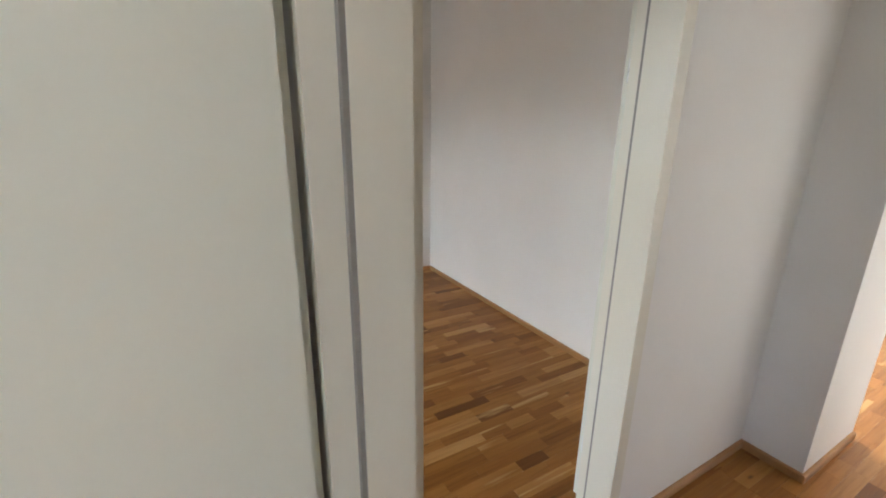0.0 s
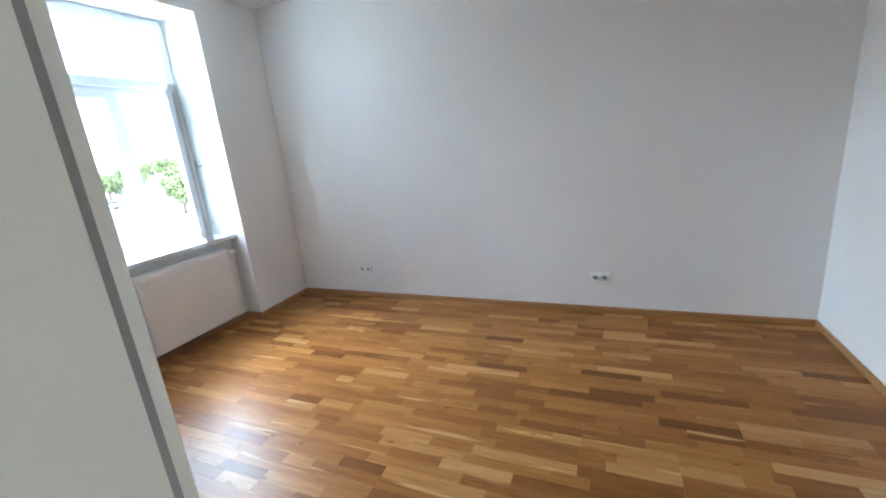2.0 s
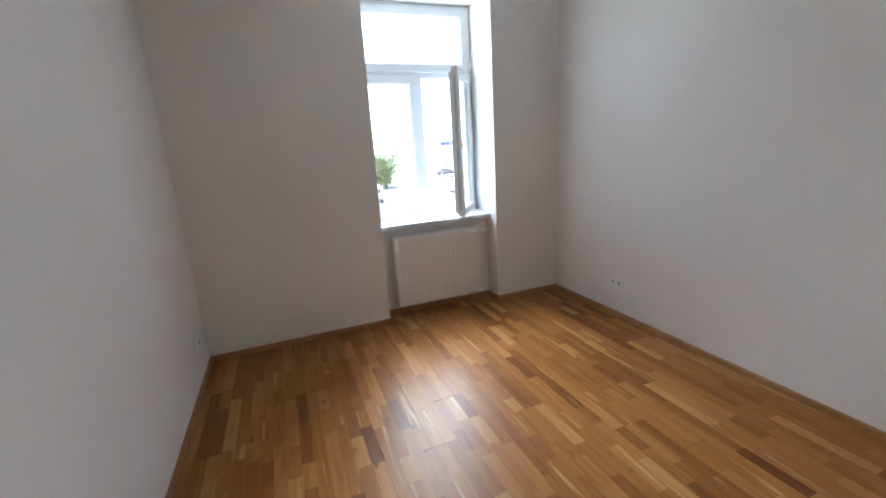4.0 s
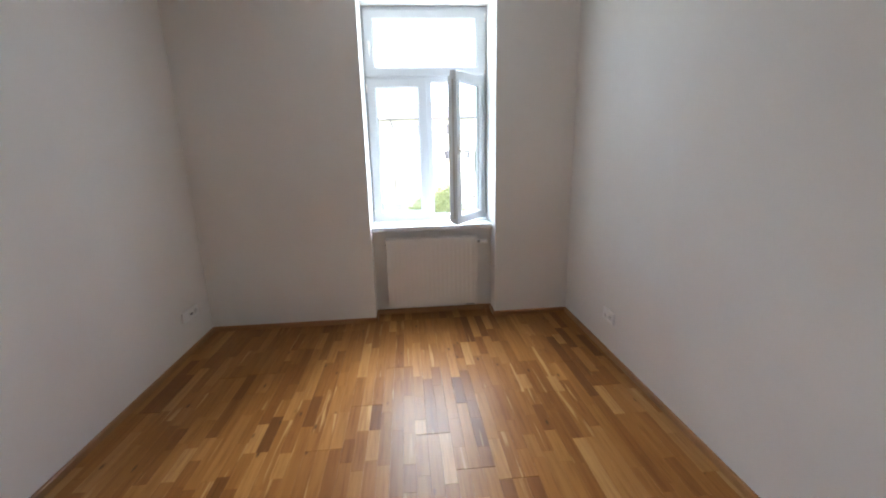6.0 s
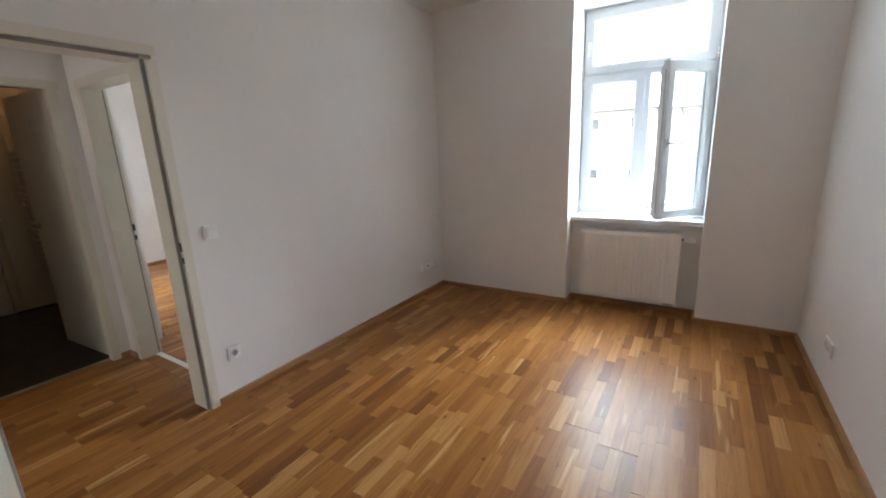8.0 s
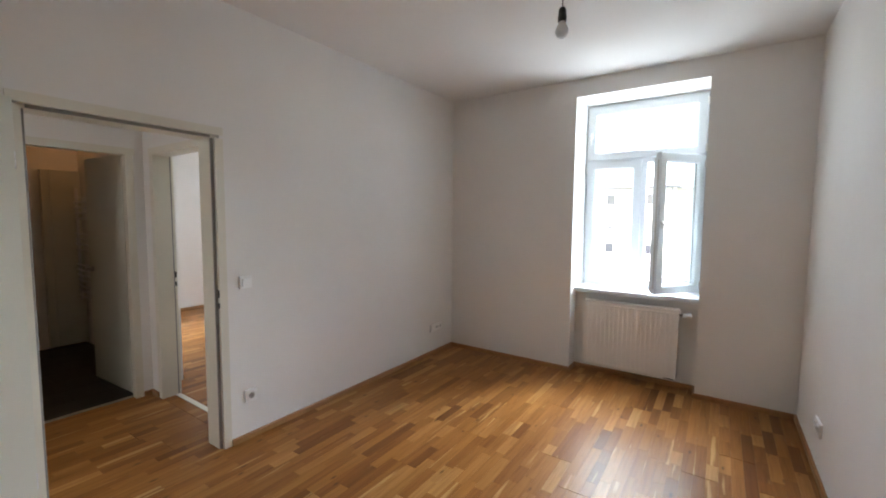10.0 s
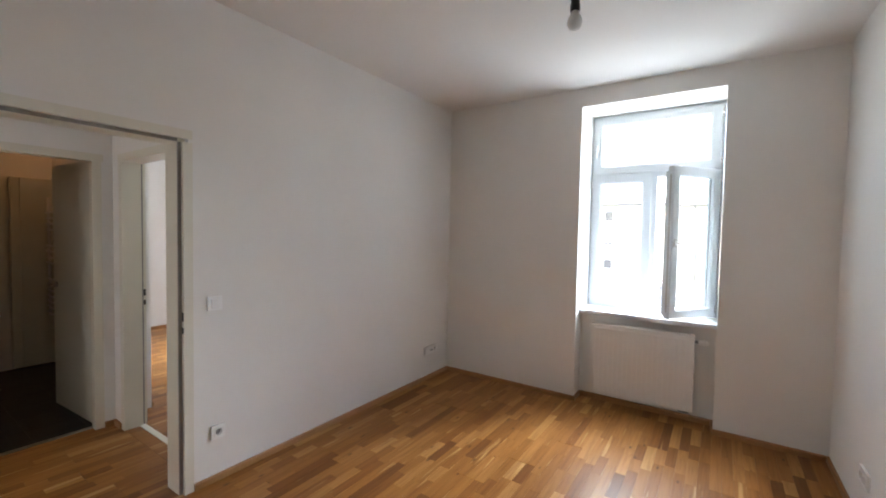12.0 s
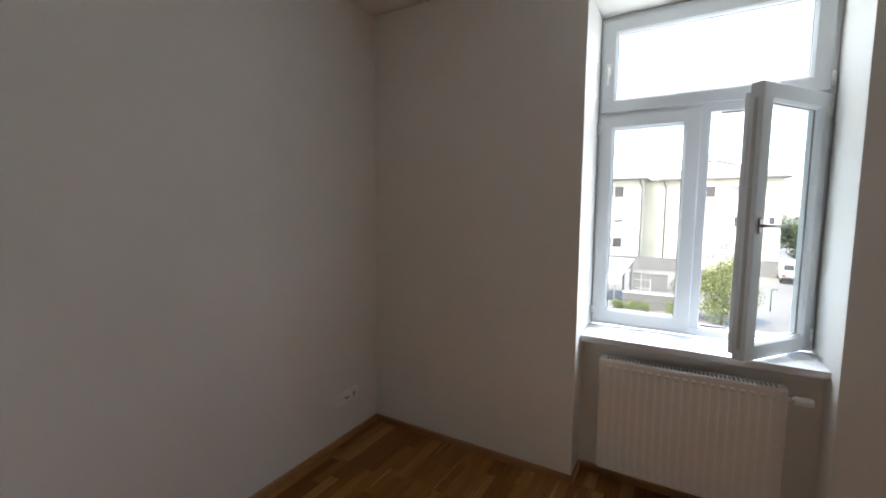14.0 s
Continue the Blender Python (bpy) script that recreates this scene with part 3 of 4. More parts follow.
    part("vent_plug", lathe([(0.008, 0), (0.008, 0.006), (0.005, 0.007)], 12, Matrix.Translation(((xf + xb) / 2, y0 - 0.002, z1 - 0.045)) @ Matrix.Rotation(math.pi / 2, 4, "X")), M_CHROME, r, "small chrome vent plug", True)
    return r


radiator(1.524, 2.335, 0.100, 0.722, -0.072, -0.152)


# ---- sockets and switches ----
def holed_square(half, r, y0, y1, n=32):
    """A square plate from y0 (front) to y1 with a round hole through it."""
    bm = bmesh.new()
    rings = []
    for y in (y0, y1):
        sq, ci = [], []
        for k in range(n):
            a = 2 * math.pi * k / n
            c, s = math.cos(a), math.sin(a)
            f = half / max(abs(c), abs(s))
            sq.append(bm.verts.new((c * f, y, s * f)))
            ci.append(bm.verts.new((c * r, y, s * r)))
        rings.append((sq, ci))
    (s0, c0), (s1, c1) = rings
    for k in range(n):
        q = (k + 1) % n
        for a, d in ((s0, c0), (s1, s0), (c0, c1), (c1, s1)):
            bm.faces.new((a[k], a[q], d[q], d[k]))
    bmesh.ops.recalc_face_normals(bm, faces=bm.faces[:])
    return bm


def wall_plate(name, label, m, inserts, group="", deep=1.0):
    """Local: wall at y = 0, plate stands out to -y; inserts: 'socket', 'blank', 'switch', 'aerial'."""
    n = len(inserts)
    w = 0.081 + 0.071 * (n - 1)
    d = thing(name, label, "switch" if "switch" in inserts else "socket", group, m)
    K = Matrix.Diagonal((1, deep, 1, 1))

    def add(nm, bm, mat, parent, text="", smooth=False):
        return part(nm, placed(bm, K), mat, parent, text, smooth)

    bars = [(-w / 2, w / 2, -0.0095, -0.0003, 0.0272, 0.0405), (-w / 2, w / 2, -0.0095, -0.0003, -0.0405, -0.0272)]
    cx = [(i - (n - 1) / 2) * 0.071 for i in range(n)]
    edges = [-w / 2] + [x + s for x in cx for s in (-0.0272, 0.0272)] + [w / 2]
    for a, c in zip(edges[::2], edges[1::2]):
        bars.append((a, c, -0.0095, -0.0003, -0.0272, 0.0272))
    add("cover_plate", boxes(*bars), M_PLASTIC, d)
    for kind, x in zip(inserts, cx):
        at = Matrix.Translation((x, 0, 0))
        R = at @ Matrix.Rotation(math.pi / 2, 4, "X")
        if kind == "socket":
            ins = add("socket_insert", placed(holed_square(0.0268, 0.0195, -0.0118, -0.0006), at), M_PLASTIC, d)
            add("socket_floor", lathe([(0.0194, 0.0005), (0.0194, 0.0012)], 28, R), M_SOCKET_SHADE, ins)
            # Pin holes are flat discs, the shade inside them given as dark colour.
            for dx in (-0.0095, 0.0095):
                add("pin_hole", lathe([(0.0032, 0.0013), (0.0032, 0.0016)], 12, R @ Matrix.Translation((dx, 0, 0))), M_HOLE, ins, "dark pin hole")
            for dz in (-0.0178, 0.0178):
                add("earth_clip", boxes((x - 0.0025, x + 0.0025, -0.0112, -0.0013, dz - 0.0014, dz + 0.0014)), M_STEEL, ins, "steel earth clip")
        elif kind == "switch":
            bm = soft_box(-0.0262, 0.0262, -0.0138, -0.003, -0.0262, 0.0262, 0.002)
            add("rocker", placed(bm, at @ Matrix.Rotation(radians(2.5), 4, "X")), M_PLASTIC, d, "white rocker switch")
        else:
            add("insert", placed(soft_box(-0.0265, 0.0265, -0.0112, -0.0006, -0.0265, 0.0265, 0.0015), at), M_PLASTIC, d)
            if kind == "aerial":
                for dx in (-0.010, 0.010):
                    add("aerial_jack", lathe([(0.0062, 0), (0.0062, 0.004), (0.003, 0.004)], 14, Matrix.Translation((x + dx, -0.0112, 0)) @ Matrix.Rotation(math.pi / 2, 4, "X")), M_GASKET, d, "round aerial jack", True)
    return d


SOUTH = Matrix.Rotation(math.pi, 4, "Z")
wall_plate("socket", "white double wall socket above the skirting", Matrix.Translation((3.062, ROOM_Y, 0.298)), ["socket", "socket"], "wall sockets", 1.5)
wall_plate("socket", "white double wall socket above the skirting", Matrix.Translation((0.812, ROOM_Y, 0.293)), ["socket", "socket"], "wall sockets", 1.5)
wall_plate("socket", "white triple wall plate with sockets near the corner", Matrix.Translation((0.325, 0, 0.300)) @ SOUTH, ["blank", "aerial", "socket"], "wall sockets", 1.5)
wall_plate("socket", "white single wall socket beside the door", Matrix.Translation((2.520, 0, 0.304)) @ SOUTH, ["socket"], "wall sockets", 1.6)
wall_plate("light_switch", "white rocker light switch beside the door", Matrix.Translation((2.536, 0, 1.083)) @ SOUTH, ["switch"], "", 1.7)


# ---- hanging bulb ----
def hanging_bulb(x, y, z):
    b = thing("hanging_bulb", "bare frosted bulb in a black holder hanging on loose wires", "lamp", m=Matrix.Translation((x, y, z)))
    part("bulb", lathe([(0.002, 0), (0.012, 0.0015), (0.021, 0.007), (0.027, 0.016), (0.0295, 0.028), (0.028, 0.040), (0.022, 0.053), (0.0155, 0.063), (0.0145, 0.075)], 28), M_BULB, b, "frosted light bulb", True)
    part("lamp_holder", lathe([(0.0185, 0.072), (0.0195, 0.076), (0.0195, 0.098), (0.0175, 0.100), (0.0175, 0.122), (0.013, 0.134), (0.006, 0.139)], 24), M_DARKPL, b, "black bulb holder", True)
    part("lead", tube([(0, 0, 0.137), (0.001, 0.001, 0.16), (0, 0, 0.176)], 0.0028, 8), M_WIRE, b, "", True)
    part("connector", soft_box(-0.006, 0.006, -0.006, 0.006, 0.172, 0.206, 0.002), M_DARKPL, b, "dark cable connector")
    part("lead", tube([(0, 0, 0.206), (0.003, -0.002, 0.222), (0.0, 0.004, 0.236)], 0.0025, 8), M_WIRE, b, "", True)
    top = CEIL - z
    for sgn, zz in ((-1, 0.243), (1, 0.228)):
        part("terminal_block", soft_box(-0.006 , 0.006 , sgn * 0.014 - 0.006, sgn * 0.014 + 0.006, zz, zz + 0.012, 0.0015), M_DARKPL, b, "dark terminal block")
        part("wire", tube([(0, 0.004, 0.236), (0, sgn * 0.008, 0.24), (0, sgn * 0.014, zz + 0.004)], 0.0018, 6), M_WIRE, b, "", True)
        part("wire", tube([(0, sgn * 0.014, zz + 0.010), (0.004, sgn * 0.020, zz + 0.04), (0.002, sgn * 0.012, zz + 0.085), (-0.004, sgn * 0.006, zz + 0.13), (0, sgn * 0.004, top)], 0.002, 6), M_WIRE, b, "", True)
    return b


hanging_bulb(2.081, 1.950, 2.362)


# ---- bathroom ----
bath_floor = setting("floor_bath", boxes((BATH_W, 4.18, -3.66, -1.43, -0.012, -0.004)), M_GROUT, "dark grey tiled bathroom floor", "floor")
tile_me = mesh_of("tile", soft_box(-0.1485, 0.1485, -0.1485, 0.1485, -0.004, 0.0015, 0.0012, 1), M_TILE)
for i in range(5):
    for j in range(7):
        t = new("tile", tile_me)
        t.location = (2.59 + i * 0.30, -1.57 - j * 0.30, 0)
        t.parent = bath_floor
# A tall door-like panel, built as a shallow box with an added plinth.
bath_panel = thing("tall_panel", "tall white door-like panel at the end of the dark bathroom", "cabinet")
part("body", soft_box(2.45, 2.78, -3.658, -3.57, 0.02, 2.02, 0.004), M_DOOR, bath_panel)
part("front", soft_box(2.452, 2.715, -3.568, -3.55, 0.024, 2.016, 0.003), M_DOOR, bath_panel)
part("plinth", boxes((2.47, 2.76, -3.64, -3.59, 0.0016, 0.02)), M_DARKPL, bath_panel)


def towel_rail(x, y0, y1, z0, z1):
    """A ladder of bowed rungs along y, held off the wall at BATH_W."""
    r = thing("towel_radiator", "white ladder towel radiator in the dark bathroom", "radiator")
    for y in (y0, y1):
        part("upright", tube([(x, y, z0), (x, y, z1)], 0.014, 12), M_WHITE_METAL, r, "", True)
        for zz in (z0 + 0.1, z1 - 0.1):
            part("mount", tube([(x, y, zz), (BATH_W + 0.001, y, zz)], 0.008, 8), M_WHITE_METAL, r)
    z, k = z0 + 0.05, 0
    while z < z1:
        part("rung", tube([(x + 0.012, y0 - 0.03, z), (x + 0.030, (y0 + y1) / 2, z), (x + 0.012, y1 + 0.03, z)], 0.010, 10), M_WHITE_METAL, r, "", True)
        k += 1
        z += 0.06 if k not in (7, 11, 15) else 0.17
    return r


towel_rail(2.51, -3.48, -3.03, 0.55, 1.82)


# ---- outdoors ----
G = -4.6
setting("ground", boxes((-900, 900, -900, 900, G - 1.0, G)), M_ASPHALT, "pale sunlit asphalt yard and street", "ground")


def shifted(m, *rows):
    return placed(boxes(*rows), m)


def house_window(parent, m, w, h, sill=True, glass=M_PANE):
    """Local: wall face at x = 0 looking to +x."""
    win_ob = part("window", placed(picture_frame(w, h, 0.07, 0.05, 0.01), m @ Matrix(((0, -1, 0, 0.03), (1, 0, 0, -w / 2), (0, 0, 1, -h / 2), (0, 0, 0, 1)))), M_TRIM, parent)
    lo, hi = -0.1 * w - 0.03, -0.1 * w + 0.03
    for a, b, g in ((-w / 2 + 0.07, lo, M_PANE_PALE), (hi, w / 2 - 0.07, glass)):
        part("pane", shifted(m, (-0.005, 0.004, a, b, -h / 2 + 0.07, h / 2 - 0.07)), g, win_ob, "pale curtained window pane" if g is M_PANE_PALE else "dark reflecting window pane")
    part("mullion", shifted(m, (-0.004, 0.028, lo, hi, -h / 2 + 0.0705, h / 2 - 0.0705)), M_TRIM, win_ob)
    if sill:
        part("sill", shifted(m, (0.0, 0.09, -w / 2 - 0.05, w / 2 + 0.05, -h / 2 - 0.06, -h / 2 - 0.002)), M_TRIM, win_ob)


def gable_roof(x0, x1, y0, y1, z, rise, over=0.5):
    """A hipped roof with eaves."""
    a, b, c, d = x0 - over, x1 + over, y0 - over, y1 + over
    mx, half = (a + b) / 2, (b - a) / 2
    bm = bmesh.new()
    lo = [bm.verts.new(v) for v in ((a, c, z - 0.15), (b, c, z - 0.15), (b, d, z - 0.15), (a, d, z - 0.15))]
    ea = [bm.verts.new(v) for v in ((a, c, z), (b, c, z), (b, d, z), (a, d, z))]
    r0, r1 = bm.verts.new((mx, c + half, z + rise)), bm.verts.new((mx, d - half, z + rise))
    bm.faces.new(lo[::-1])
    for i in range(4):
        bm.faces.new((lo[i], lo[(i + 1) % 4], ea[(i + 1) % 4], ea[i]))
    for f in ((ea[0], ea[1], r0), (ea[1], ea[2], r1, r0), (ea[2], ea[3], r1), (ea[3], ea[0], r0, r1)):
        bm.faces.new(f)
    bmesh.ops.recalc_face_normals(bm, faces=bm.faces[:])
    return bm


EAVE = 5.3
flats = thing("apartment_house", "long three-storey yellow rendered apartment house with grey roof", "house", m=Matrix.Translation((-50, 0, G)))
flats_in = flats.matrix_world.inverted()
for nm, rows, mat in (("wall", (-62, -48.0, -26, -1.8, G, EAVE), M_CREAM), ("wall", (-63, -50.2, -1.8, 10.6, G, EAVE), M_YELLOW)):
    part(nm, placed(boxes(rows), flats_in), mat, flats)
for a in ((-62, -48.0, -26, -1.8, EAVE + 0.01, 2.6), (-63, -50.2, -1.0, 10.6, EAVE - 0.05, 2.6)):
    part("roof", placed(gable_roof(*a), flats_in), M_ROOF, flats, "low grey hipped roof")
for y in (-24, -20.5, -16.5, -12.8, -8.9, -4.6):
    for z, w, h in ((3.85, 1.75, 1.3), (0.60, 1.8, 0.42), (-1.85, 1.7, 1.2)):
        house_window(flats, flats_in @ Matrix.Translation((-48.0, y, z)), w, h)
for y, z, w, h in ((4.1, 3.8, 1.8, 1.25), (7.2, 3.8, 1.8, 1.3), (6.9, 0.65, 1.8, 1.2), (9.7, 0.65, 0.9, 1.2)):
    house_window(flats, flats_in @ Matrix.Translation((-50.2, y, z)), w, h)
for i in range(3):
    for j in range(2):
        house_window(flats, flats_in @ Matrix.Translation((-50.2, 5.0 + i * 1.1, -2.0 - j * 1.0)), 0.95, 0.85, False, M_PANE_PALE)
for x, y in ((-47.9, -1.95), (-50.1, 0.3)):
    part("downpipe", placed(tube([(x, y - 0.25, EAVE - 0.1), (x, y - 0.2, EAVE - 0.5), (x, y, EAVE - 0.9), (x, y, G + 0.2)], 0.07, 8), flats_in), M_GUTTER, flats, "dark zinc downpipe", True)
part("gutter", placed(tube([(-47.42, -26, EAVE - 0.08), (-47.42, -1.3, EAVE - 0.08)], 0.09, 8), flats_in), M_GUTTER, flats, "dark zinc gutter", True)
part("gutter", placed(tube([(-49.62, -0.4, EAVE - 0.12), (-49.62, 11.1, EAVE - 0.12)], 0.09, 8), flats_in), M_GUTTER, flats, "dark zinc gutter", True)
part("chimney", placed(boxes((-56, -55.2, -9, -8.3, EAVE + 1.2, EAVE + 3.4)), flats_in), M_CONC, flats)
part("chimney", placed(boxes((-57, -56.2, 3.8, 4.5, EAVE + 1.2, EAVE + 3.3)), flats_in), M_CONC, flats)

# garden walls, lean-to and planting
def garden_wall(x, y0, y1, h, d, cap, label):
    w = thing("garden_wall", label, "wall", "garden wall panels", m=Matrix.Translation((x, y0, G)))
    part("panel", soft_box(0, d, 0, y1 - y0, 0, h, 0.02), M_CONC, w)
    part("coping", soft_box(-0.04, d + 0.04, -0.02, y1 - y0 + 0.02, h, h + 0.08, 0.015), cap, w, "pale coping" if cap is M_TRIM else "")


garden_wall(-34, -1.5, -0.38, 1.27, 0.15, M_CONC, "weathered grey concrete fence panel behind the terrace wall")
garden_wall(-34, -0.32, 1.25, 1.22, 0.15, M_CONC, "weathered grey concrete fence panel behind the terrace wall")
garden_wall(-26.6, -1.15, 2.3, 0.98, 0.25, M_TRIM, "low grey concrete terrace wall with a pale coping")
garden_wall(-47, -9.0, 1.8, 1.3, 0.2, M_CONC, "grey concrete boundary wall at the foot of the house")
garden_wall(-47.5, 8.3, 10.3, 1.5, 0.2, M_CONC, "grey concrete bin enclosure wall beside the van")
shed = thing("lean_to", "open lean-to with a white sloping roof on posts", "shed", m=Matrix.Translation((-28.6, -1.28, G)))
slope = Matrix.Translation((0, 0, 2.05)) @ Matrix.Rotation(radians(-14), 4, "Z") @ Matrix.Rotation(radians(23), 4, "Y")
part("roof", placed(soft_box(-1.8, 1.8, -4.6, 0, -0.03, 0.03, 0.01), slope), M_TRIM, shed, "white sloping sheet roof")
for k in range(9):
    part("rib", placed(soft_box(-1.8, 1.8, -4.5 + k * 0.55, -4.44 + k * 0.55, 0.031, 0.06, 0.01), slope), M_TRIM, shed)
for x, y in ((-1.7, -0.1), (1.7, -0.1), (-1.7, -4.5), (1.7, -4.5), (0.0, -0.1)):
    top = slope @ Vector((x, y, -0.03))
    part("post", soft_box(top.x - 0.06, top.x + 0.06, top.y - 0.06, top.y + 0.06, 0, top.z - 0.03, 0.01), M_CONC, shed)
rail = thing("pipe_railing", "thin pale pipe railing above the terrace wall", "railing", m=Matrix.Translation((-30, -0.95, G)))
for k in range(3):
    part("post", tube([(0, k * 0.6, 0), (0, k * 0.6, 2.2 - 0.4 * k)], 0.020, 8), M_TRIM, rail)
for z in (0.75, 1.35):
    part("bar", tube([(0, 0, z), (0, 1.2, z)], 0.016, 8), M_TRIM, rail)
post = thing("fence_post", "thin green steel post at the edge of the paving", "post", m=Matrix.Translation((-30, 7.05, G)))
part("post", tube([(0, 0, 0), (0, 0, 1.35), (0, 0.04, 1.4), (0, 0.3, 1.4)], 0.035, 8), M_FENCE, post, "", True)


def leaves(rng, blobs, n, size):
    """Many small bent leaves spread in and on a few uneven lobes."""
    verts, faces = [], []
    for _ in range(n):
        cx, cy, cz, r = rng.choice(blobs)
        v = Vector((rng.gauss(0, 1), rng.gauss(0, 1), rng.gauss(0, 1))).normalized() * r * (0.25 + 0.95 * rng.random() ** 0.8)
        c = Vector((cx, cy, cz)) + Vector((v.x, v.y, v.z * 0.9))
        q = Euler((rng.uniform(0, 6.3), rng.uniform(0, 6.3), rng.uniform(0, 6.3))).to_matrix()
        s = size * rng.uniform(0.6, 1.4)
        i = len(verts)
        for p in ((-s, 0, 0), (0, -0.45 * s, 0.12 * s), (s, 0, 0), (0, 0.45 * s, 0.12 * s)):
            verts.append(c + q @ Vector(p))
        faces.append((i, i + 1, i + 2, i + 3))
    return verts, faces


def plant(name, label, category, x, y, height, spread, n, size, mat, seed, stem=0.16, group=""):
    rng = random.Random(seed)
    t = thing(name, label, category, group, m=Matrix.Translation((x, y, G)))
    blobs, tops = [], []
    lobes = max(6, int(9 * spread / 1.5))
    for i in range(lobes):
        a, r = rng.uniform(0, 6.28), spread * rng.uniform(0.1, 0.75)
        z = height * rng.uniform(0.22 if stem < 0.1 else 0.42, 0.82)
        blobs.append((r * math.cos(a), r * math.sin(a), z, spread * rng.uniform(0.32, 0.5)))
        tops.append((r * math.cos(a), r * math.sin(a), z))
    part("trunk", tube([(0, 0, 0), (0.03, 0.02, height * 0.2), (0, 0.05, height * 0.45), (0.05, 0, height * 0.7)], [stem, stem * 0.8, stem * 0.6, stem * 0.25], 8), M_BARK, t)
    for p in tops[:5]:
        part("limb", tube([(0, 0.02, height * 0.22), (p[0] * 0.5, p[1] * 0.5, height * 0.22 + (p[2] - height * 0.22) * 0.6), p], [stem * 0.5, stem * 0.35, stem * 0.12], 6), M_BARK, t)
    me = bpy.data.meshes.new("crown")
    vs, fs = leaves(rng, blobs, n, size)
    me.from_pydata([tuple(v) for v in vs], [], fs)
    me.materials.append(mat)
    c = new("crown", me)
    c.parent = t
    return t


plant("shrub", "bushy yellow-green shrub in the yard below the window", "shrub", -24.5, 4.1, 3.9, 1.9, 15000, 0.055, M_LEAF, 3, 0.05)
plant("shrub", "loose yellow-green shrub beside the terrace wall", "shrub", -24.8, 2.5, 2.6, 1.05, 4500, 0.05, M_LEAF, 5, 0.04)
plant("shrub", "low leafy garden plant in front of the terrace wall", "shrub", -25.0, -0.1, 0.8, 0.75, 1300, 0.05, M_LEAF, 6, 0.03)
plant("shrub", "low leafy garden plant in front of the terrace wall", "shrub", -25.2, -1.2, 0.7, 0.6, 1000, 0.05, M_LEAF, 9, 0.03)
plant("tree", "broad leafy green tree behind the parked van", "tree", -61, 15.2, 5.6, 3.6, 5200, 0.2, M_LEAF_FAR, 7, 0.09)
plant("tree", "round green tree at the edge of the car park", "tree", -46, 34.5, 4.8, 2.2, 2200, 0.2, M_LEAF_FAR, 8, 0.2)
for i, (x, y, h, s) in enumerate(((-100, 60, 6.8, 3.6), (-105, 67, 7.6, 4.2), (-98, 74, 6.6, 3.8), (-120, 84, 9.0, 4.5), (-92, 52, 5.2, 3.0), (-88, 64, 5.0, 3.2), (-130, 96, 9, 5), (-60, 44, 4.2, 2.2))):
    plant("tree", "leafy green tree beyond the car park", "tree", x, y, h, s, 1500, 0.36, M_LEAF_FAR, 20 + i, 0.25, "trees beyond the car park")


def hedge_row(x, y0, y1, h, n, seed):
    rng = random.Random(seed)
    vs, fs = leaves(rng, [(x + rng.uniform(-2, 2), rng.uniform(y0, y1), G + h * rng.uniform(0.3, 0.8), h * rng.uniform(0.3, 0.5)) for _ in range(40)], n, 0.5)
    me = bpy.data.meshes.new("far_trees")
    me.from_pydata([tuple(v) for v in vs], [], fs)
    me.materials.append(M_LEAF_FAR)
    return tagged(new("far_trees", me), "distant belt of green trees on the horizon", "trees", kind="stuff")


hedge_row(-170, 20, 190, 8.5, 5200, 41)


def small_house(x, y, w, d, h, rise, solar, label):
    t = thing("house", label, "house", "houses beyond the car park", m=Matrix.Translation((x, y, G)))
    part("wall", boxes((-d / 2, d / 2, -w / 2, w / 2, 0, h)), M_TRIM if solar else M_CREAM, t)
    part("roof", gable_roof(-d / 2, d / 2, -w / 2, w / 2, h + 0.01, rise, 0.4), M_ROOF, t)
    for k in (-1, 1):
        for z in (1.5, 4.2):
            if z < h - 0.8:
                house_window(t, Matrix.Translation((d / 2, k * w * 0.25, z)), 1.3, 1.3)
    if solar:
        ang = math.atan2(rise, d / 2 + 0.4)
        for i in range(4):
            part("solar_panel", placed(boxes((-1.0, 1.0, -0.75, 0.75, 0.03, 0.08)), Matrix.Translation((d / 4 + 0.1, (i - 1.5) * 1.6, h + rise * 0.52)) @ Matrix.Rotation(ang, 4, "Y")), M_SOLAR, t, "dark solar panel")


small_house(-112, 48.5, 10, 9, 5.0, 3.2, True, "white house with dark solar panels on its roof")
small_house(-118, 62, 11, 9, 4.6, 2.4, False, "pale low house behind the car park")


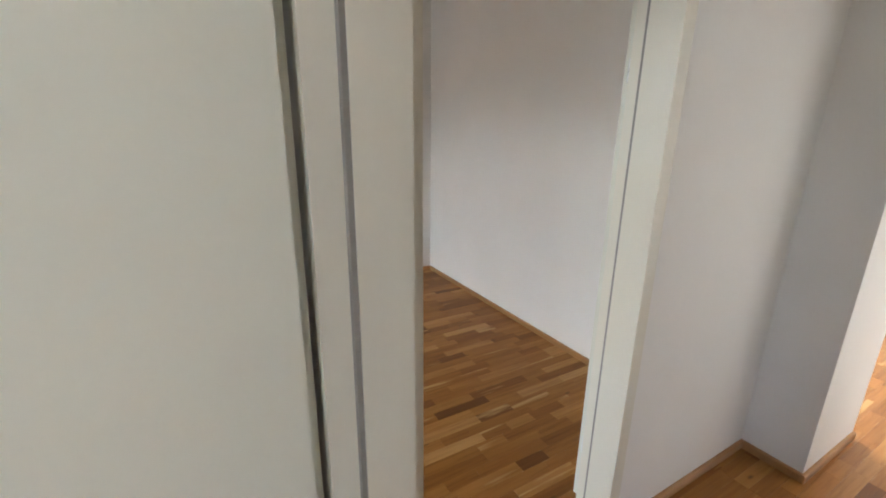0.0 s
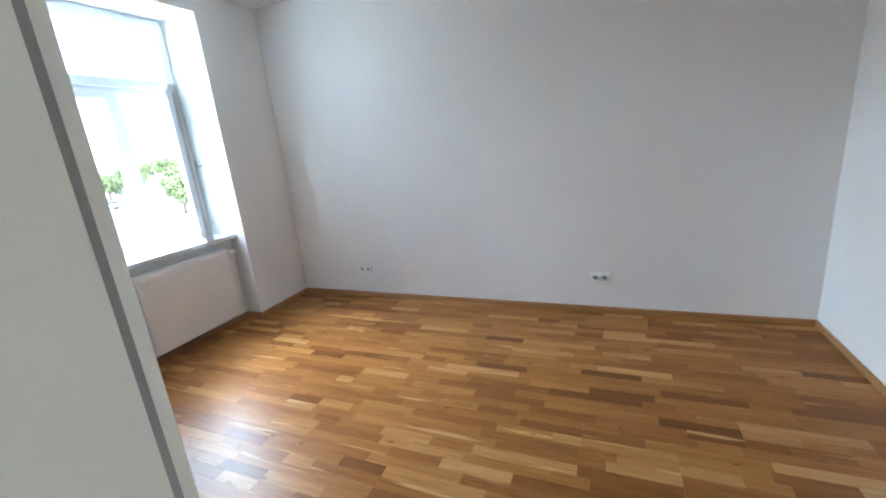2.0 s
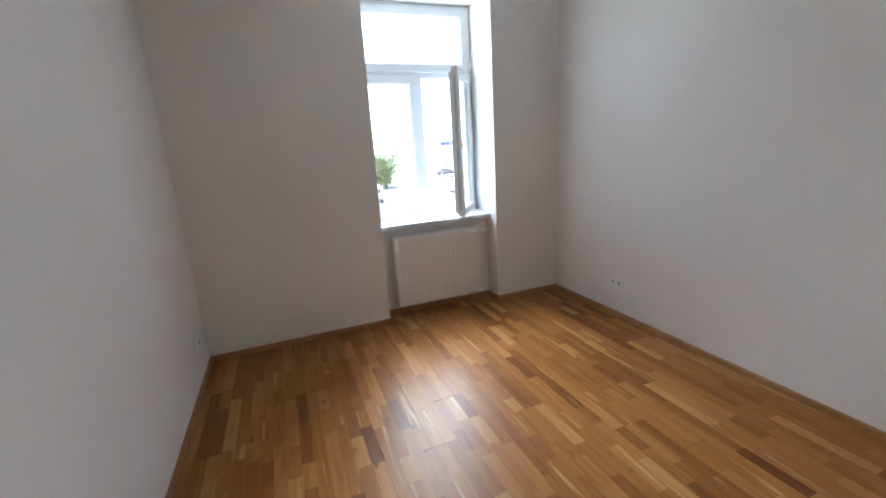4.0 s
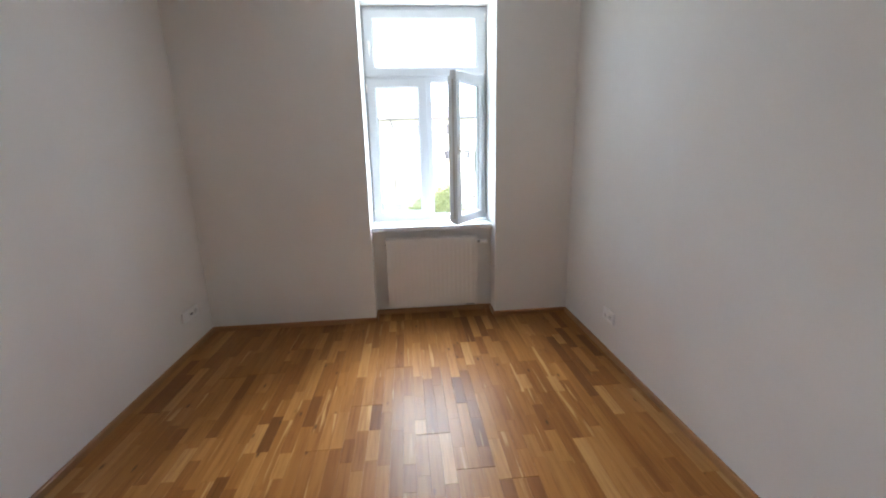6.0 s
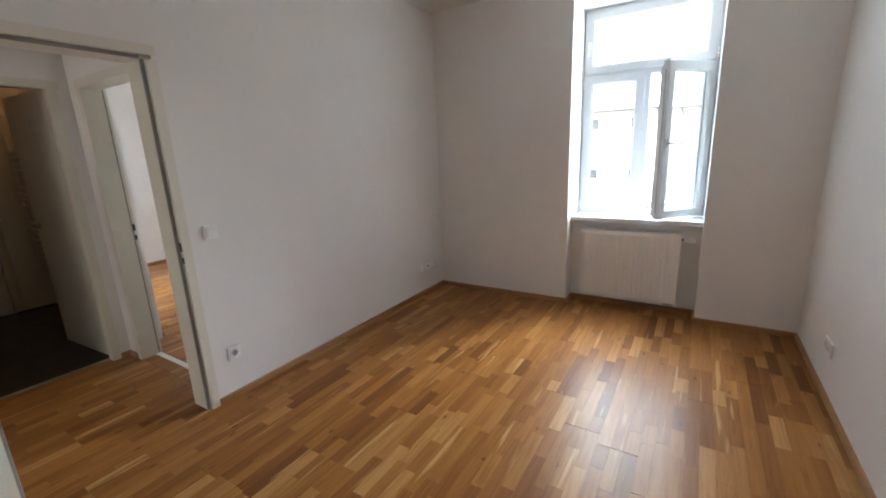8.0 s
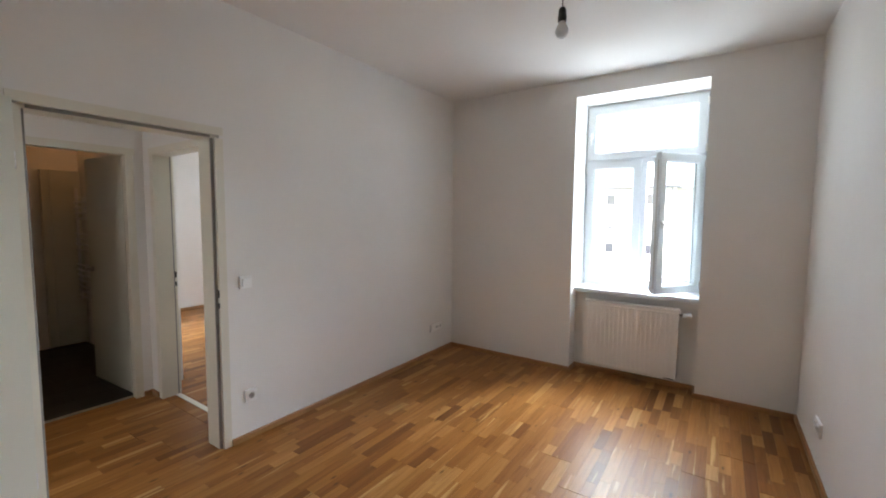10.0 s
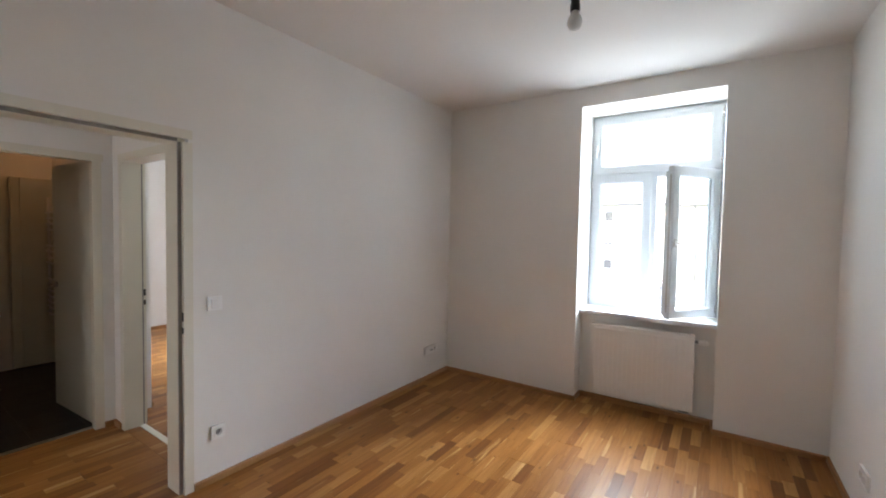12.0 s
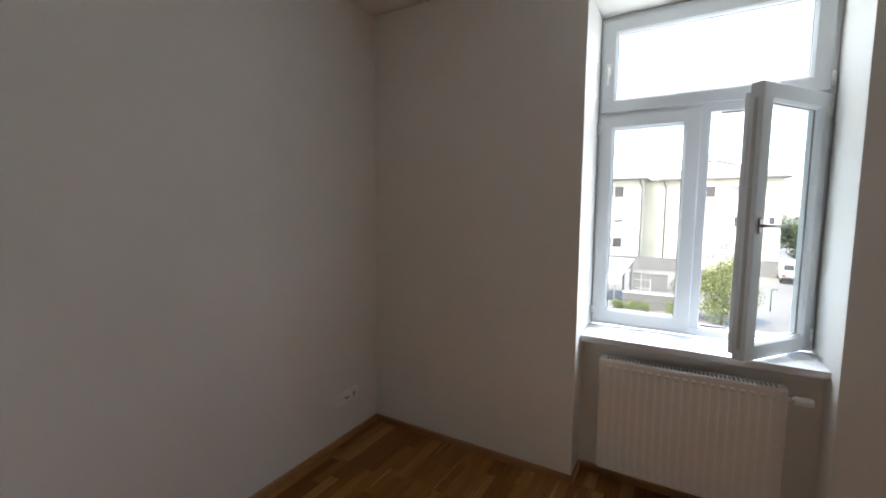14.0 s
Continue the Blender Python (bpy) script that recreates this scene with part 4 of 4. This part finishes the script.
def car(x, y, rz, paint, label, van=False):
    """Local: nose to +x."""
    c = thing("van" if van else "car", label, "van" if van else "car", "" if van else "parked cars", m=pose(x, y, G, 0, 0, rz))
    if van:
        out = [(-2.4, 0.35), (2.3, 0.35), (2.4, 0.6), (2.35, 0.95), (1.7, 1.12), (1.1, 1.9), (0.9, 1.98), (-2.35, 2.0), (-2.45, 1.8)]
        glass = [(1.62, 1.14), (1.08, 1.82), (0.5, 1.84), (0.5, 1.14)]
        wx, W = (-1.55, 1.55), 0.95
    else:
        out = [(-2.1, 0.32), (2.1, 0.32), (2.18, 0.5), (2.1, 0.74), (1.1, 0.92), (0.35, 1.42), (-1.2, 1.46), (-1.9, 1.0), (-2.18, 0.92), (-2.2, 0.5)]
        glass = [(0.98, 0.95), (0.32, 1.36), (-1.15, 1.39), (-1.7, 0.98)]
        wx, W = (-1.35, 1.35), 0.88
    up = Matrix(((1, 0, 0, 0), (0, 0, -1, W), (0, 1, 0, 0), (0, 0, 0, 1)))
    bm = extrude(out, 2 * W, up)
    bmesh.ops.bevel(bm, geom=bm.edges[:], offset=0.05, segments=2, affect="EDGES")
    part("body", bm, paint, c, "", True)
    up2 = Matrix(((1, 0, 0, 0), (0, 0, -1, W + 0.006), (0, 1, 0, 0), (0, 0, 0, 1)))
    part("side_window", extrude(glass, 2 * W + 0.012, up2), M_PANE, c, "dark side windows")
    (xa, za), (xb, zb) = (out[4], out[5])
    mid, ang = Vector(((xa + xb) / 2, 0, (za + zb) / 2)), math.atan2(zb - za, xb - xa)
    part("windscreen", placed(boxes((-0.36, 0.36, -W * 0.82, W * 0.82, -0.02, 0.02)), Matrix.Translation(mid) @ Matrix.Rotation(-ang, 4, "Y")), M_PANE, c, "dark windscreen")
    if van:
        for s in (-1, 1):
            part("rear_window", soft_box(-2.49, -2.40, s * 0.42 - 0.34, s * 0.42 + 0.34, 1.25, 1.72, 0.02), M_PANE, c, "dark rear window")
        part("number_plate", soft_box(-2.50, -2.40, -0.26, 0.26, 0.72, 0.83, 0.01), M_TRIM, c)
        part("rear_bumper", soft_box(-2.56, -2.35, -0.93, 0.93, 0.36, 0.56, 0.03), M_TYRE, c, "black rear bumper")
    for s in (-1, 1):
        part("headlight", soft_box(out[2][0] - 0.1, out[2][0] + 0.02, s * W * 0.72 - 0.16, s * W * 0.72 + 0.16, 0.58, 0.72, 0.02), M_TRIM, c, "clear headlight")
        part("tail_light", soft_box(out[0][0] - 0.14, out[0][0] + 0.02, s * W * 0.78 - 0.12, s * W * 0.78 + 0.12, 0.65, 0.85, 0.02), M_LENS, c, "red tail light")
        for wxx in wx:
            R = Matrix.Translation((wxx, s * (W - 0.1), 0.32)) @ Matrix.Rotation(-s * math.pi / 2, 4, "X")
            wl = part("wheel", lathe([(0.24, -0.1), (0.32, -0.08), (0.32, 0.08), (0.24, 0.11)], 18, R), M_TYRE, c)
            part("rim", lathe([(0.2, 0.108), (0.19, 0.118), (0.06, 0.112)], 14, R), M_STEEL, wl)
    return c


car(-45.6, 10.9, 174, M_CARS[0], "white delivery van parked beside the yellow house", True)
car(-47, 23.6, 75, M_CARS[2], "silver car parked in the yard")
car(-78, 34.0, 80, M_CARS[1], "dark car parked on the far side")
car(-60, 28.2, 80, M_CARS[0], "white car parked in the open car park")
car(-80, 43.8, 95, M_CARS[1], "dark car parked in the car park")
car(-70, 39.5, 95, M_CARS[2], "silver car parked in the car park")

# ---- parquet strips ----
rng = random.Random(11)
ROWW, TOP = 0.0635, 0.0
LENGTHS = (0.17, 0.23, 0.29, 0.35, 0.42, 0.50)


def strip_bm(L, w):
    """A strip with its top edges eased."""
    g, e, bm = 0.00015, 0.0003, bmesh.new()
    lo = [bm.verts.new(v) for v in ((g, g, -0.012), (L - g, g, -0.012), (L - g, w - g, -0.012), (g, w - g, -0.012))]
    md = [bm.verts.new(v) for v in ((g, g, TOP - e), (L - g, g, TOP - e), (L - g, w - g, TOP - e), (g, w - g, TOP - e))]
    hi = [bm.verts.new(v) for v in ((g + e, g + e, TOP), (L - g - e, g + e, TOP), (L - g - e, w - g - e, TOP), (g + e, w - g - e, TOP))]
    for a, b in ((lo, md), (md, hi)):
        for k in range(4):
            bm.faces.new((a[k], a[(k + 1) % 4], b[(k + 1) % 4], b[k]))
    bm.faces.new(hi)
    return bm


strip_me = {L: mesh_of("parquet_strip", strip_bm(L, ROWW), M_STRIP) for L in LENGTHS}
rest_v, rest_f = [], []


def rest_strip(x, y, L, w):
    bm = strip_bm(L, w)
    i = len(rest_v)
    bm.verts.index_update()
    rest_v.extend((v.co.x + x, v.co.y + y, v.co.z) for v in bm.verts)
    rest_f.extend(tuple(i + v.index for v in f.verts) for f in bm.faces)
    bm.free()


def lay(x0, x1, y0, y1, near=None):
    """Three-strip boards along x; strips of random length in boards about 2.2 m long."""
    count, y, row, joint = 0, y0, 0, 0.0
    while y < y1 - 0.004:
        w = min(ROWW, y1 - y)
        if row % 3 == 0:
            joint = rng.uniform(0.3, 2.2)
        x, stop = x0, min(x1, x0 + joint)
        while x < x1 - 0.001:
            L = rng.choice(LENGTHS)
            if stop - x - L < 0.12:
                L = stop - x
            board_end = abs(x + L - stop) < 1e-6
            if L in strip_me and not board_end and w == ROWW and near and near[0] < x and x + L < near[1] and near[2] < y < near[3] and count < 300:
                s = new("parquet_strip", strip_me[L])
                s.location = (x, y, 0)
                s.parent = floor
                count += 1
            else:
                rest_strip(x, y, L - (0.0020 if board_end else 0.0), w)
            x += L
            if x >= stop - 0.001:
                stop = min(x1, stop + 2.2)
        y += w
        row += 1


lay(0, ROOM_X, 0, ROOM_Y, (0.9, 4.2, 0.75, 2.9))
lay(-0.185, 0, WIN_Y0, WIN_Y1)
lay(D1_X0 - 0.045, D1_X1 + 0.045, WS, 0)
lay(HALL_W, 8.0, HALL_S, WS)
lay(5.17, 8.0, WS, 3.2)
lay(D3_X0 - 0.045, D3_X1 + 0.045, -1.41, HALL_S)
lay(WALL2, HALL_W, D2_Y0 - 0.045, D2_Y1 + 0.045)
lay(0, BATH_W - 0.12, SOUTH_END, -1.465)
lay(0, WALL2, -1.465, WS)
me = bpy.data.meshes.new("parquet_strips")
me.from_pydata(rest_v, [], rest_f)
me.materials.append(M_STRIPS)
rest = new("parquet_strips", me)
rest.parent = floor
tagged(rest, kind="stuff")
